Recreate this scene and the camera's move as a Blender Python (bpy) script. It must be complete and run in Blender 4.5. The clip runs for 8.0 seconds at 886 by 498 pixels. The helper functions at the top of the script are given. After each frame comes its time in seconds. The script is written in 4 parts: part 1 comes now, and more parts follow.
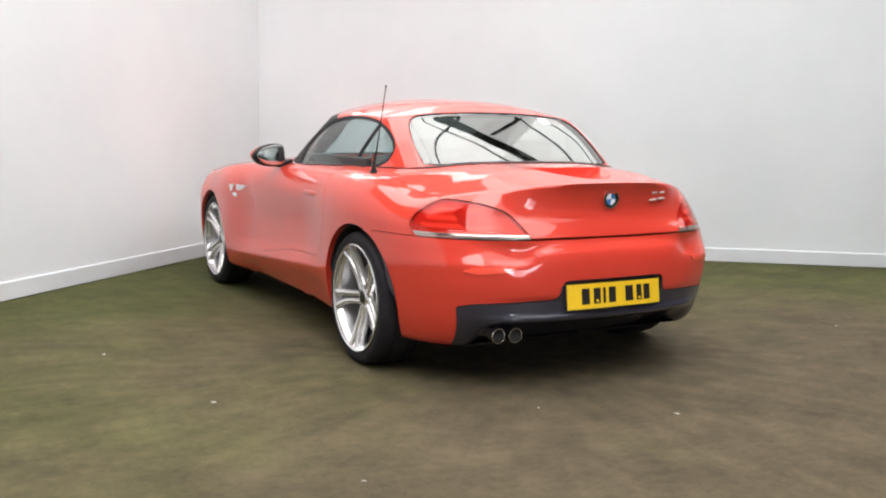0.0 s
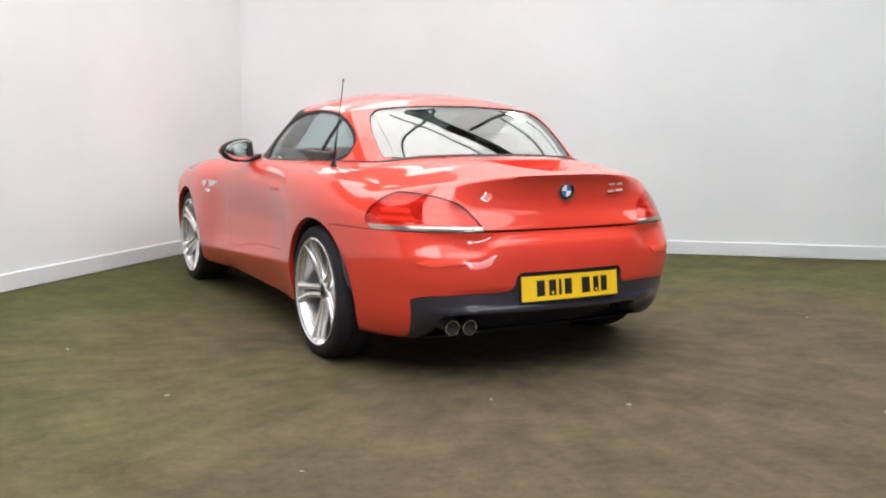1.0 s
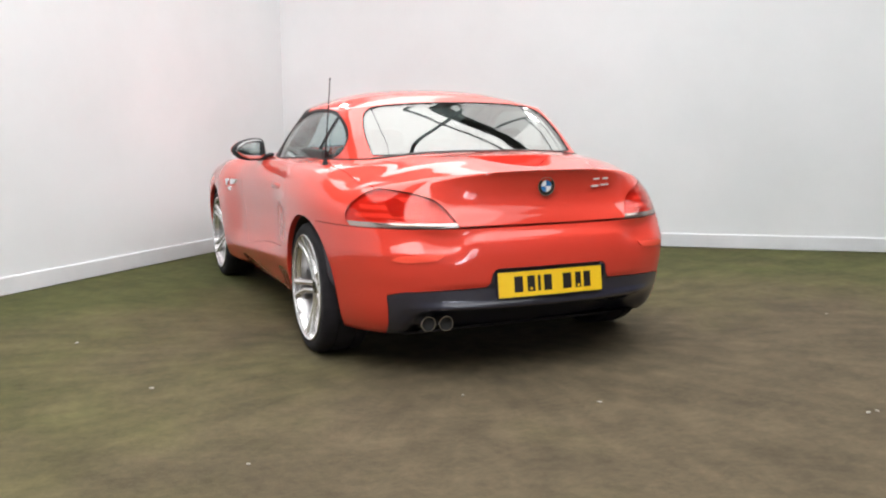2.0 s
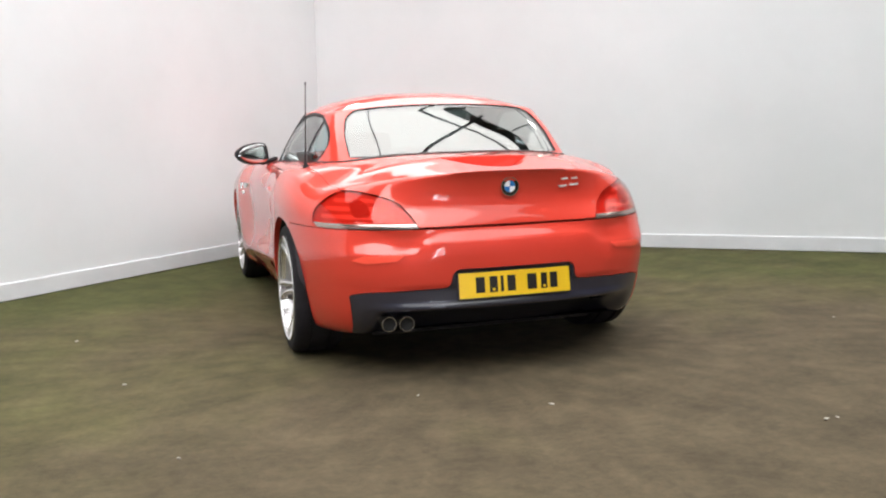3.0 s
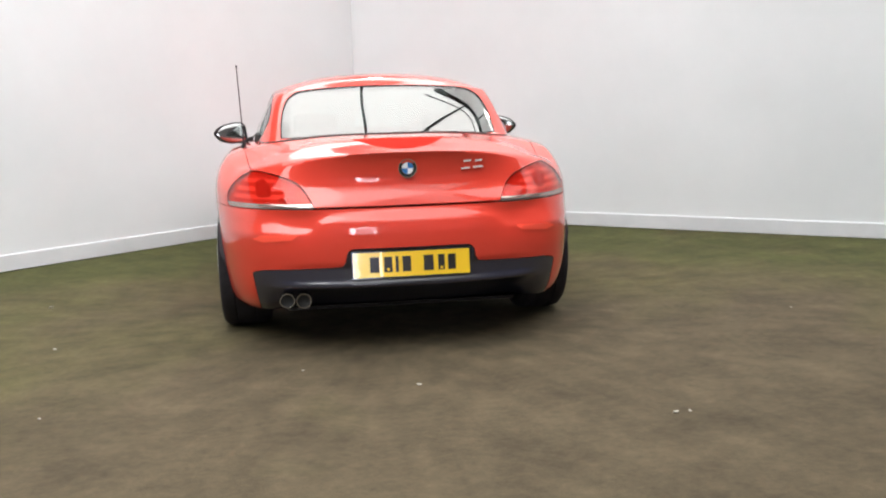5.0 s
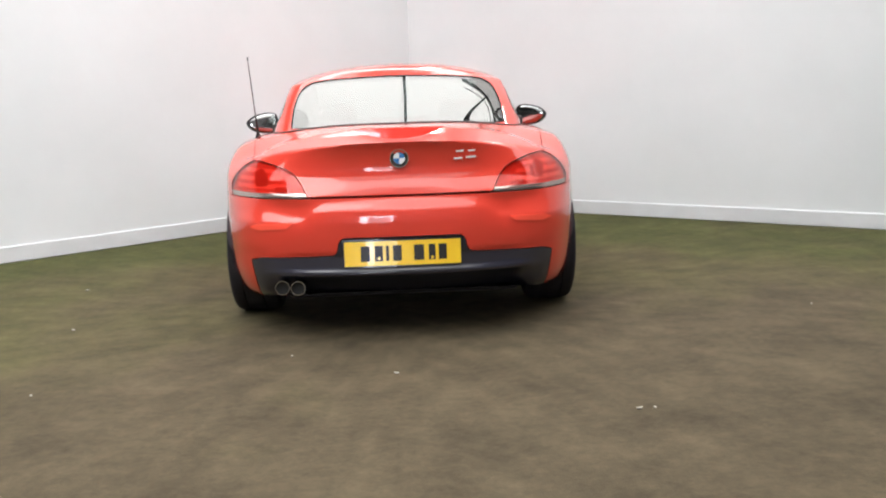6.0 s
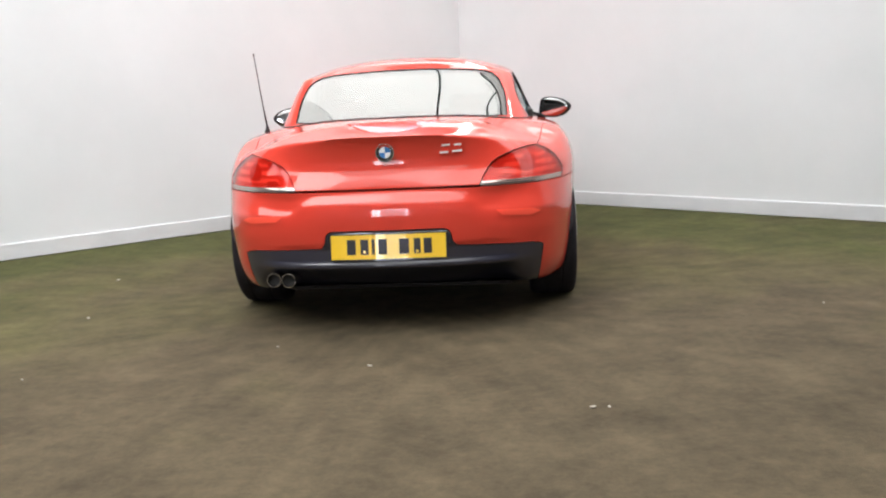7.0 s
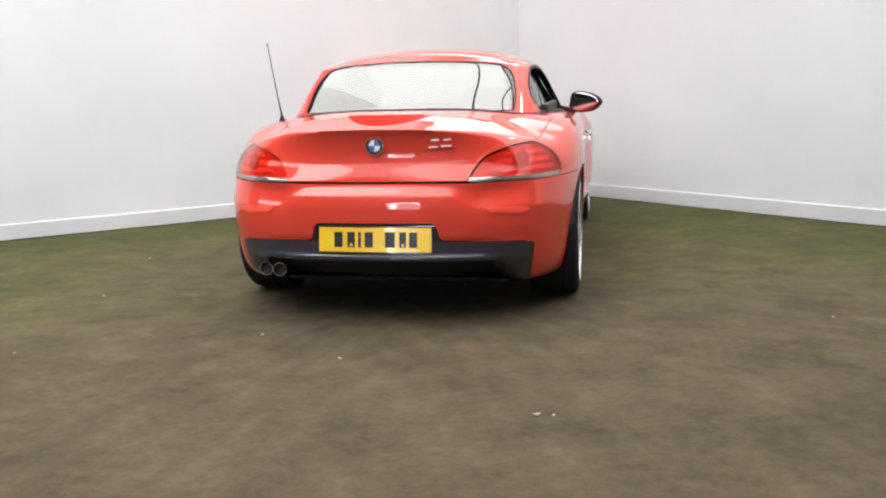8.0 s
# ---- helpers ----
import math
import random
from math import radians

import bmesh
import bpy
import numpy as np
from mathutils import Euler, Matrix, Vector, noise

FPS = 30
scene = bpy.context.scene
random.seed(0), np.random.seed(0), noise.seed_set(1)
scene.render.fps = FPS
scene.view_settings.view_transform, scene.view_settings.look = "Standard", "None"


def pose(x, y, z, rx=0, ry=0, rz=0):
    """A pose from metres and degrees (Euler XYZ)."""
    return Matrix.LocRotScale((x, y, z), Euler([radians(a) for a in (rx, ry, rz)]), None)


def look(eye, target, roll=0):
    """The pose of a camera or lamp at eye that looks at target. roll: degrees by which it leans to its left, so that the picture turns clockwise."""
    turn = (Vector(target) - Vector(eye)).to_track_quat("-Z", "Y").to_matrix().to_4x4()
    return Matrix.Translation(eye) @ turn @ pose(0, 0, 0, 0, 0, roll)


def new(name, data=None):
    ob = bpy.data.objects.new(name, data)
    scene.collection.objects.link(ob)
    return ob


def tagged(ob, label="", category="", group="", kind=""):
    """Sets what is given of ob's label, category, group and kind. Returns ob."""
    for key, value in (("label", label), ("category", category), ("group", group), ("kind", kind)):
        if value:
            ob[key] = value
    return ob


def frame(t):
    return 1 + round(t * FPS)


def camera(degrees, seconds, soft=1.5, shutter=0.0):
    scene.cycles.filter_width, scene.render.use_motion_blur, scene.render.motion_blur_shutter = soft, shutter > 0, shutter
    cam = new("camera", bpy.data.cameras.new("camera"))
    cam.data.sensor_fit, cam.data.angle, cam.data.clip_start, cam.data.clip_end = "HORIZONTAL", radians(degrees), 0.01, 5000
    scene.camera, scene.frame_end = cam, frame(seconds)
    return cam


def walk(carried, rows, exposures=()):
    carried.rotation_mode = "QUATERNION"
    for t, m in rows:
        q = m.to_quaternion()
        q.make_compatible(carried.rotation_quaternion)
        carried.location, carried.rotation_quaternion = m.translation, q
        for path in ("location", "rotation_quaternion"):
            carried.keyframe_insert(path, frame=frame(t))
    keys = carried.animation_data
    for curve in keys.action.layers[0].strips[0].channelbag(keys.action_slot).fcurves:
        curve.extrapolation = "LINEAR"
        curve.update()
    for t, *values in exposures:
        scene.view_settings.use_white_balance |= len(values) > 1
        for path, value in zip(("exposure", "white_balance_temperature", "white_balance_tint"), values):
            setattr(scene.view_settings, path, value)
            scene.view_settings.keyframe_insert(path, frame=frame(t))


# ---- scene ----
cam = camera(51.3, 8.0, soft=2.1)
PATH = [
    (0, (-2.641, -3.969, 1.127), (-1.667, -2.242, 0.867), 1.01),
    (0.5, (-2.558, -4.013, 1.115), (-1.584, -2.285, 0.858), 0.92),
    (1, (-2.445, -4.086, 1.110), (-1.485, -2.351, 0.844), 0.59),
    (2.5, (-1.758, -4.436, 1.129), (-1.082, -2.573, 0.856), -0.98),
    (3, (-1.501, -4.530, 1.102), (-0.901, -2.641, 0.835), -1.37),
    (3.5, (-1.264, -4.617, 1.104), (-0.731, -2.712, 0.811), -1.08),
    (4, (-1.024, -4.676, 1.112), (-0.581, -2.752, 0.795), -1.48),
    (4.5, (-0.708, -4.774, 1.113), (-0.313, -2.836, 0.816), -1.13),
    (5, (-0.487, -4.829, 1.109), (-0.180, -2.877, 0.796), -1.47),
    (6.5, (0.277, -4.902, 1.100), (0.246, -2.931, 0.765), -2.04),
    (7, (0.527, -4.889, 1.094), (0.390, -2.923, 0.754), -2.50),
    (7.5, (0.786, -4.846, 1.098), (0.544, -2.891, 0.752), -2.57),
    (8, (1.047, -4.792, 1.117), (0.687, -2.859, 0.754), -1.27),
]
EXPOSURE = 0.0
walk(cam, [(t, look(eye, target, roll)) for t, eye, target, roll in PATH], exposures=[(0.0, EXPOSURE), (8.0, EXPOSURE)])

# ---- world: dim daylight that leaks into the hall ----
world = bpy.data.worlds.new("world")
scene.world = world
world.use_nodes = True
world.node_tree.nodes["Background"].inputs[0].default_value = (0.75, 0.85, 1.0, 1)
world.node_tree.nodes["Background"].inputs[1].default_value = 0.3

PANEL_POWER = 5.2       # brightness of the roof lights
WINDOW_POWER = 14.0     # brightness of the doorway behind the camera


# ---- materials ----
def material(name, colour=(0.5, 0.5, 0.5), rough=0.5, metal=0.0, coat=0.0, emit=None, power=0.0, spec=0.5):
    m = bpy.data.materials.new(name)
    m.use_nodes = True
    b = m.node_tree.nodes["Principled BSDF"]
    b.inputs["Base Color"].default_value = (*colour, 1)
    b.inputs["Roughness"].default_value = rough
    b.inputs["Metallic"].default_value = metal
    b.inputs["Coat Weight"].default_value = coat
    b.inputs["Coat Roughness"].default_value = 0.03
    b.inputs["Specular IOR Level"].default_value = spec
    if emit:
        b.inputs["Emission Color"].default_value = (*emit, 1)
        b.inputs["Emission Strength"].default_value = power
    return m


def node(m, kind, **values):
    n = m.node_tree.nodes.new(kind)
    for key, value in values.items():
        n.inputs[key.replace("_", " ")].default_value = value
    return n


def link(m, a, out, b, into):
    m.node_tree.links.new(a.outputs[out], b.inputs[into])


def varied(m, dark, light, scale, detail=5.0, bump=0.0, bump_scale=None, rough=None, low=0.35, high=0.65, stretch=(1, 1, 1)):
    """Noise between two colours, with an optional fine relief and a roughness that follows the noise."""
    b = m.node_tree.nodes["Principled BSDF"]
    at = node(m, "ShaderNodeTexCoord")
    mp = node(m, "ShaderNodeMapping", Scale=stretch)
    link(m, at, "Object", mp, "Vector")
    n = node(m, "ShaderNodeTexNoise", Scale=scale, Detail=detail, Roughness=0.6)
    link(m, mp, "Vector", n, "Vector")
    ramp = node(m, "ShaderNodeValToRGB")
    ramp.color_ramp.elements[0].position, ramp.color_ramp.elements[0].color = low, (*dark, 1)
    ramp.color_ramp.elements[1].position, ramp.color_ramp.elements[1].color = high, (*light, 1)
    link(m, n, "Fac", ramp, "Fac")
    link(m, ramp, "Color", b, "Base Color")
    if rough:
        r = node(m, "ShaderNodeMapRange", To_Min=rough[0], To_Max=rough[1])
        link(m, n, "Fac", r, "Value")
        link(m, r, "Result", b, "Roughness")
    if bump:
        n2 = node(m, "ShaderNodeTexNoise", Scale=bump_scale or scale * 6, Detail=4.0)
        link(m, mp, "Vector", n2, "Vector")
        bp = node(m, "ShaderNodeBump", Strength=bump, Distance=0.01)
        link(m, n2, "Fac", bp, "Height")
        link(m, bp, "Normal", b, "Normal")
    return m


PAINT = varied(material("red_paint", rough=0.4, coat=1.0, spec=0.12), (0.63, 0.047, 0.028), (0.68, 0.053, 0.032), 0.9, rough=(0.35, 0.45))
PAINT.node_tree.nodes["Principled BSDF"].inputs["Coat IOR"].default_value = 1.6
PAINT.node_tree.nodes["Principled BSDF"].inputs["Coat Roughness"].default_value = 0.045
BLACK_TRIM = material("black_trim", (0.010, 0.010, 0.012), 0.5, spec=0.25)
VALANCE = varied(material("valance_plastic", rough=0.3, coat=1.0), (0.018, 0.018, 0.031), (0.025, 0.025, 0.041), 3.0)
RUBBER = varied(material("tyre_rubber", rough=0.8, spec=0.2), (0.014, 0.012, 0.015), (0.022, 0.020, 0.023), 14.0, bump=0.15)
UNDER = material("underbody", (0.024, 0.021, 0.025), 0.8)
ALLOY = varied(material("silver_alloy", metal=0.8, rough=0.25), (0.78, 0.76, 0.77), (0.88, 0.86, 0.87), 5.0, rough=(0.16, 0.26))
RIM_DARK = material("rim_barrel", (0.42, 0.41, 0.42), 0.35, 0.75)
DISC = material("brake_disc", (0.28, 0.27, 0.26), 0.4, 0.9)
CHROME = material("chrome", (0.82, 0.82, 0.83), 0.1, 1.0)
STEEL_TIP = material("exhaust_steel", (0.60, 0.58, 0.58), 0.18, 1.0)
MARK_SILVER = material("mark_silver", (0.78, 0.76, 0.73), 0.3, 0.35)
HEADLINER = varied(material("headliner", rough=0.85), (0.05, 0.05, 0.052), (0.07, 0.07, 0.072), 40.0)
PIPE_SHADE = material("pipe_shade", (0.008, 0.008, 0.008), 0.9)
LENS_BRIGHT = material("red_lens_bright", (0.85, 0.05, 0.03), 0.1, coat=1.0)
LAMP_BOWL = material("lamp_bowl", (0.66, 0.30, 0.27), 0.35, 0.0)
LIGHT_BAR = material("light_bar", (0.95, 0.66, 0.60), 0.4)
LAMP_CUP = material("bulb_cup", (0.48, 0.17, 0.145), 0.4)
STRIP = material("silver_strip", (0.50, 0.47, 0.43), 0.16, 0.8)
REFLECTOR = material("red_reflector", (1.0, 0.10, 0.06), 0.15, coat=1.0)
PLATE = varied(material("plate_yellow", rough=0.28, coat=1.0), (0.80, 0.50, 0.012), (0.86, 0.55, 0.02), 6.0)
PLATE_INK = material("plate_ink", (0.015, 0.013, 0.012), 0.35)
BADGE_WHITE = material("badge_white", (0.8, 0.8, 0.82), 0.25)
BADGE_BLUE = material("badge_blue", (0.03, 0.16, 0.42), 0.25)
BADGE_BLACK = material("badge_black", (0.01, 0.01, 0.012), 0.2)
LEATHER = varied(material("black_leather", rough=0.5), (0.016, 0.015, 0.015), (0.03, 0.028, 0.027), 20.0, bump=0.1)
MIRROR_GLASS = material("mirror_glass", (0.48, 0.48, 0.48), 0.08, 1.0)


def glass(name, tint, mirror, sheen=(0.95, 0.97, 0.96)):
    """A thin pane: clear tint, with a gloss of the given strength head-on that rises towards grazing angles."""
    m = bpy.data.materials.new(name)
    m.use_nodes = True
    m.node_tree.nodes.clear()
    out, mix = node(m, "ShaderNodeOutputMaterial"), node(m, "ShaderNodeMixShader")
    gloss = node(m, "ShaderNodeBsdfGlossy", Color=(*sheen, 1), Roughness=0.015)
    clear = node(m, "ShaderNodeBsdfTransparent", Color=(*tint, 1))
    edge = node(m, "ShaderNodeLayerWeight", Blend=0.5)
    power = node(m, "ShaderNodeMath")
    power.operation = "POWER"
    link(m, edge, "Facing", power, 0)
    power.inputs[1].default_value = 5.0
    rise = node(m, "ShaderNodeMapRange", To_Min=mirror, To_Max=1.0)
    link(m, power, 0, rise, "Value")
    link(m, rise, "Result", mix, 0)
    link(m, clear, 0, mix, 1)
    link(m, gloss, 0, mix, 2)
    link(m, mix, 0, out, 0)
    return m


GLASS = glass("tinted_glass", (0.42, 0.46, 0.45), 0.178, (0.97, 0.945, 0.925))
LENS = glass("red_lens", (0.93, 0.47, 0.42), 0.032)
CLEAR = glass("green_tinted_glass", (0.86, 0.92, 0.92), 0.05)

# painted partition walls: faint roller texture and soft marks
WALL = varied(material("white_wall_paint", rough=0.6), (0.637, 0.660, 0.672), (0.692, 0.711, 0.725), 0.8, detail=6.0, bump=0.04, bump_scale=90.0, rough=(0.5, 0.66))
SKIRTING = varied(material("skirting_gloss", rough=0.4), (0.585, 0.60, 0.62), (0.645, 0.66, 0.68), 3.0, rough=(0.35, 0.5))
HALL = varied(material("hall_cladding", rough=0.7), (0.24, 0.24, 0.245), (0.32, 0.32, 0.325), 1.5, bump=0.05)
ROOF_SHEET = varied(material("roof_sheet", rough=0.6), (0.42, 0.43, 0.43), (0.5, 0.5, 0.5), 1.2)
GIRDER = varied(material("girder_paint", rough=0.5), (0.03, 0.032, 0.034), (0.06, 0.06, 0.062), 4.0)
ROOF_LIGHT = material("roof_light", (0.8, 0.8, 0.8), 0.6, emit=(0.975, 0.985, 0.985), power=PANEL_POWER)
HALL_LAMP = material("hall_lamp_glow", (0.9, 0.9, 0.9), 0.4, emit=(1.0, 0.95, 0.88), power=60.0)
ROOF_LIGHT_BRIGHT = material("roof_light_bright", (0.8, 0.8, 0.8), 0.6, emit=(0.975, 0.985, 0.985), power=PANEL_POWER * 1.3)
ROOF_LIGHT_SOFT = material("roof_light_soft", (0.8, 0.8, 0.8), 0.6, emit=(0.975, 0.985, 0.985), power=PANEL_POWER * 0.8)
ROOF_LIGHT_HALF = material("roof_light_half", (0.8, 0.8, 0.8), 0.6, emit=(0.972, 0.985, 0.985), power=PANEL_POWER * 0.6)
ROOF_LIGHT_FAINT = material("roof_light_faint", (0.8, 0.8, 0.8), 0.6, emit=(0.972, 0.985, 0.985), power=PANEL_POWER * 0.2)
ROOF_LIGHT_DIM = material("roof_light_dim", (0.8, 0.8, 0.8), 0.6, emit=(0.972, 0.985, 0.985), power=PANEL_POWER * 0.34)
DOOR_GLOW = material("paler_door_glow", (0.7, 0.72, 0.75), 0.5, emit=(0.9, 0.93, 1.0), power=WINDOW_POWER * 0.22)
DAYLIGHT = material("daylight_opening", (0.8, 0.8, 0.8), 0.6, emit=(0.86, 0.9, 1.0), power=WINDOW_POWER)
GRIT = varied(material("pale_grit", rough=0.8), (0.30, 0.28, 0.23), (0.46, 0.43, 0.37), 60.0)


from mathutils.bvhtree import BVHTree
from mathutils.interpolate import poly_3d_calc as poly_weights


# ---- mesh helpers ----
def mesh_of(bm, name):
    me = bpy.data.meshes.new(name)
    bm.normal_update()
    bm.to_mesh(me)
    bm.free()
    return me


def part(name, bm, mat, parent=None, label="", smooth=True, limit=35.0):
    """Links a bmesh or mesh as one object under its thing."""
    me = mesh_of(bm, name) if isinstance(bm, bmesh.types.BMesh) else bm
    me.materials.clear()
    for m in mat if isinstance(mat, (list, tuple)) else [mat]:
        me.materials.append(m)
    if smooth:
        me.shade_smooth()
        me.set_sharp_from_angle(angle=radians(limit))
    ob = new(name, me)
    if parent is not None:
        ob.parent = parent
    if label:
        tagged(ob, label)
    return ob


def box_bm(lo, hi, bevel=0.0, seg=2, bm=None):
    bm2 = bmesh.new()
    bmesh.ops.create_cube(bm2, size=1)
    size, mid = [b - a for a, b in zip(lo, hi)], [(a + b) / 2 for a, b in zip(lo, hi)]
    bmesh.ops.transform(bm2, matrix=Matrix.LocRotScale(mid, None, size), verts=bm2.verts)
    if bevel:
        bmesh.ops.bevel(bm2, geom=bm2.edges[:], offset=bevel, segments=seg, profile=0.5, affect="EDGES")
    return bm2


def prism(points, axis, lo, hi):
    """A polygon pulled along an axis. For 'x' the points are (y, z), for 'y' (x, z), for 'z' (x, y)."""
    bm = bmesh.new()
    put = {"x": lambda a, b, c: (c, a, b), "y": lambda a, b, c: (a, c, b), "z": lambda a, b, c: (a, b, c)}[axis]
    low = [bm.verts.new(put(a, b, lo)) for a, b in points]
    top = [bm.verts.new(put(a, b, hi)) for a, b in points]
    bm.faces.new(low)
    bm.faces.new(top)
    n = len(points)
    for i in range(n):
        bm.faces.new((low[i], low[(i + 1) % n], top[(i + 1) % n], top[i]))
    bmesh.ops.recalc_face_normals(bm, faces=bm.faces)
    return bm


def rounded(points, radius, seg=5):
    """Rounds the corners of a polygon."""
    out, n = [], len(points)
    for i in range(n):
        p, a, b = (Vector(points[k % n]) for k in (i, i - 1, i + 1))
        r = radius[i] if isinstance(radius, (list, tuple)) else radius
        if r <= 0:
            out.append(tuple(p))
            continue
        u, v = (a - p), (b - p)
        k = min(r, u.length * 0.48, v.length * 0.48)
        s, e = p + u.normalized() * k, p + v.normalized() * k
        for j in range(seg + 1):
            t = j / seg
            out.append(tuple(s * (1 - t) ** 2 + p * 2 * t * (1 - t) + e * t * t))
    return out


def grown(points, d):
    """A polygon grown by d (shrunk where d is negative)."""
    n = len(points)
    area = sum(points[i][0] * points[(i + 1) % n][1] - points[(i + 1) % n][0] * points[i][1] for i in range(n))
    sign = 1 if area > 0 else -1
    out = []
    for i in range(n):
        p, a, b = (Vector(points[k % n]) for k in (i, i - 1, i + 1))
        u, v = (p - a).normalized(), (b - p).normalized()
        m = Vector((u.y + v.y, -u.x - v.x)) * sign
        if m.length < 1e-6:
            m = Vector((u.y, -u.x)) * sign
        m.normalize()
        c = max(0.4, m.dot(Vector((u.y, -u.x)) * sign))
        out.append(tuple(p + m * (d / c)))
    return out


def mirrored(points):
    return [(-a, b) for a, b in reversed(points)]


def curve(pairs):
    """A smooth monotone curve through pairs (a, b), as a function."""
    xs, ys = np.array([p[0] for p in pairs], float), np.array([p[1] for p in pairs], float)
    h, dl = np.diff(xs), np.diff(ys) / np.diff(xs)
    m = np.zeros(len(xs))
    m[0], m[-1] = dl[0], dl[-1]
    for i in range(1, len(xs) - 1):
        if dl[i - 1] * dl[i] > 0:
            w1, w2 = 2 * h[i] + h[i - 1], h[i] + 2 * h[i - 1]
            m[i] = (w1 + w2) / (w1 / dl[i - 1] + w2 / dl[i])

    def f(x):
        x = min(max(x, xs[0]), xs[-1])
        i = min(int(np.searchsorted(xs, x, side="right")) - 1, len(xs) - 2)
        t = (x - xs[i]) / h[i]
        return float(ys[i] * (1 + 2 * t) * (1 - t) ** 2 + h[i] * m[i] * t * (1 - t) ** 2 + ys[i + 1] * t * t * (3 - 2 * t) + h[i] * m[i + 1] * t * t * (t - 1))

    return f


def smooth(a, b, x):
    t = min(max((x - a) / (b - a), 0.0), 1.0)
    return t * t * (3 - 2 * t)


def cut(me, bm, how="DIFFERENCE"):
    """A new mesh: me minus, with or within the solid bm."""
    other = mesh_of(bm, "cutter") if isinstance(bm, bmesh.types.BMesh) else bm
    a, b = new("t_a", me), new("t_b", other)
    mod = a.modifiers.new("b", "BOOLEAN")
    mod.operation, mod.object, mod.solver = how, b, "MANIFOLD"
    out = bpy.data.meshes.new_from_object(a.evaluated_get(bpy.context.evaluated_depsgraph_get()))
    bpy.data.objects.remove(a)
    bpy.data.objects.remove(b)
    return out


def skinned(me, base, tree, reach=0.002):
    """Gives the outer faces of a cut mesh the smooth normals of the surface it was cut from; cut walls stay flat."""
    me.shade_smooth()
    normals = [Vector(c.vector) for c in base.corner_normals]
    polys = [(p.vertices[:], p.loop_indices[:]) for p in base.polygons]
    verts = [v.co.copy() for v in base.vertices]
    found = {}
    for v in me.vertices:
        co, no, i, d = tree.find_nearest(v.co)
        if d is not None and d < reach:
            vi, li = polys[i]
            w = poly_weights([verts[k] for k in vi], co)
            n = Vector((0, 0, 0))
            for k, x in zip(li, w):
                n += normals[k] * x
            found[v.index] = n.normalized() if n.length > 1e-6 else no
    out = [None] * len(me.loops)
    for p in me.polygons:
        pn = p.normal.copy()
        for li in p.loop_indices:
            n = found.get(me.loops[li].vertex_index)
            out[li] = n if n is not None and n.dot(pn) > 0.6 else pn
    me.normals_split_custom_set(out)
    return me

# ---- the hall: two white partitions meet behind the car, a dim hall lies behind the camera ----
CORNER = Vector((0.127, 4.493, 0))
ALONG_W, ALONG_E = Vector((-0.7414, -0.6711, 0)), Vector((0.7851, -0.6193, 0))
OUT_W, OUT_E = Vector((-0.6711, 0.7414, 0)), Vector((0.6193, 0.7851, 0))


def wall_piece(name, start, along, out, length, z0, z1, thick, mat, label, kind="structure", bevel=0.0, category="wall"):
    """A straight slab: its inner face runs from start along a direction, its thickness goes outward."""
    bm = box_bm((0, 0, z0), (length, thick, z1), bevel)
    m = Matrix.Identity(4)
    for i, axis in enumerate((along, out, Vector((0, 0, 1)))):
        m.col[i][:3] = axis
    m.col[3][:3] = start
    bmesh.ops.transform(bm, matrix=m, verts=bm.verts)
    bmesh.ops.recalc_face_normals(bm, faces=bm.faces)
    ob = part(name, bm, mat, smooth=False)
    return tagged(ob, label, category, kind=kind)


wall_piece("wall_west", CORNER, ALONG_W, OUT_W, 9.0, 0, 2.5, 0.12, WALL, "white painted partition wall of the photo bay")
wall_piece("wall_east", CORNER, ALONG_E, OUT_E, 9.0, 0, 2.5, 0.12, WALL, "white painted partition wall of the photo bay")


def skirting(name, start, along, out, length):
    bm = bmesh.new()
    prof = [(0, 0.006), (-0.018, 0.006), (-0.018, 0.112), (-0.0165, 0.117), (-0.012, 0.120), (0, 0.121)]
    ends = []
    for d in (0.0, length):
        ends.append([bm.verts.new(start + along * d + out * a + Vector((0, 0, b))) for a, b in prof])
    n = len(prof)
    for i in range(n):
        bm.faces.new((ends[0][i], ends[0][(i + 1) % n], ends[1][(i + 1) % n], ends[1][i]))
    bm.faces.new(ends[0])
    bm.faces.new(ends[1])
    bmesh.ops.recalc_face_normals(bm, faces=bm.faces)
    tagged(part(name, bm, SKIRTING, smooth=False), "white gloss skirting board along the partition foot", "skirting", kind="structure")


skirting("baseboard_west", CORNER + ALONG_W * 0.0, ALONG_W, OUT_W, 9.0)
skirting("baseboard_east", CORNER + ALONG_E * 0.024, ALONG_E, OUT_E, 8.97)

# floor: worn, dirty green carpet, one sheet
TURF = bpy.data.materials.new("worn_green_carpet")
TURF.use_nodes = True
_b = TURF.node_tree.nodes["Principled BSDF"]
_b.inputs["Roughness"].default_value = 0.92
_b.inputs["Specular IOR Level"].default_value = 0.2


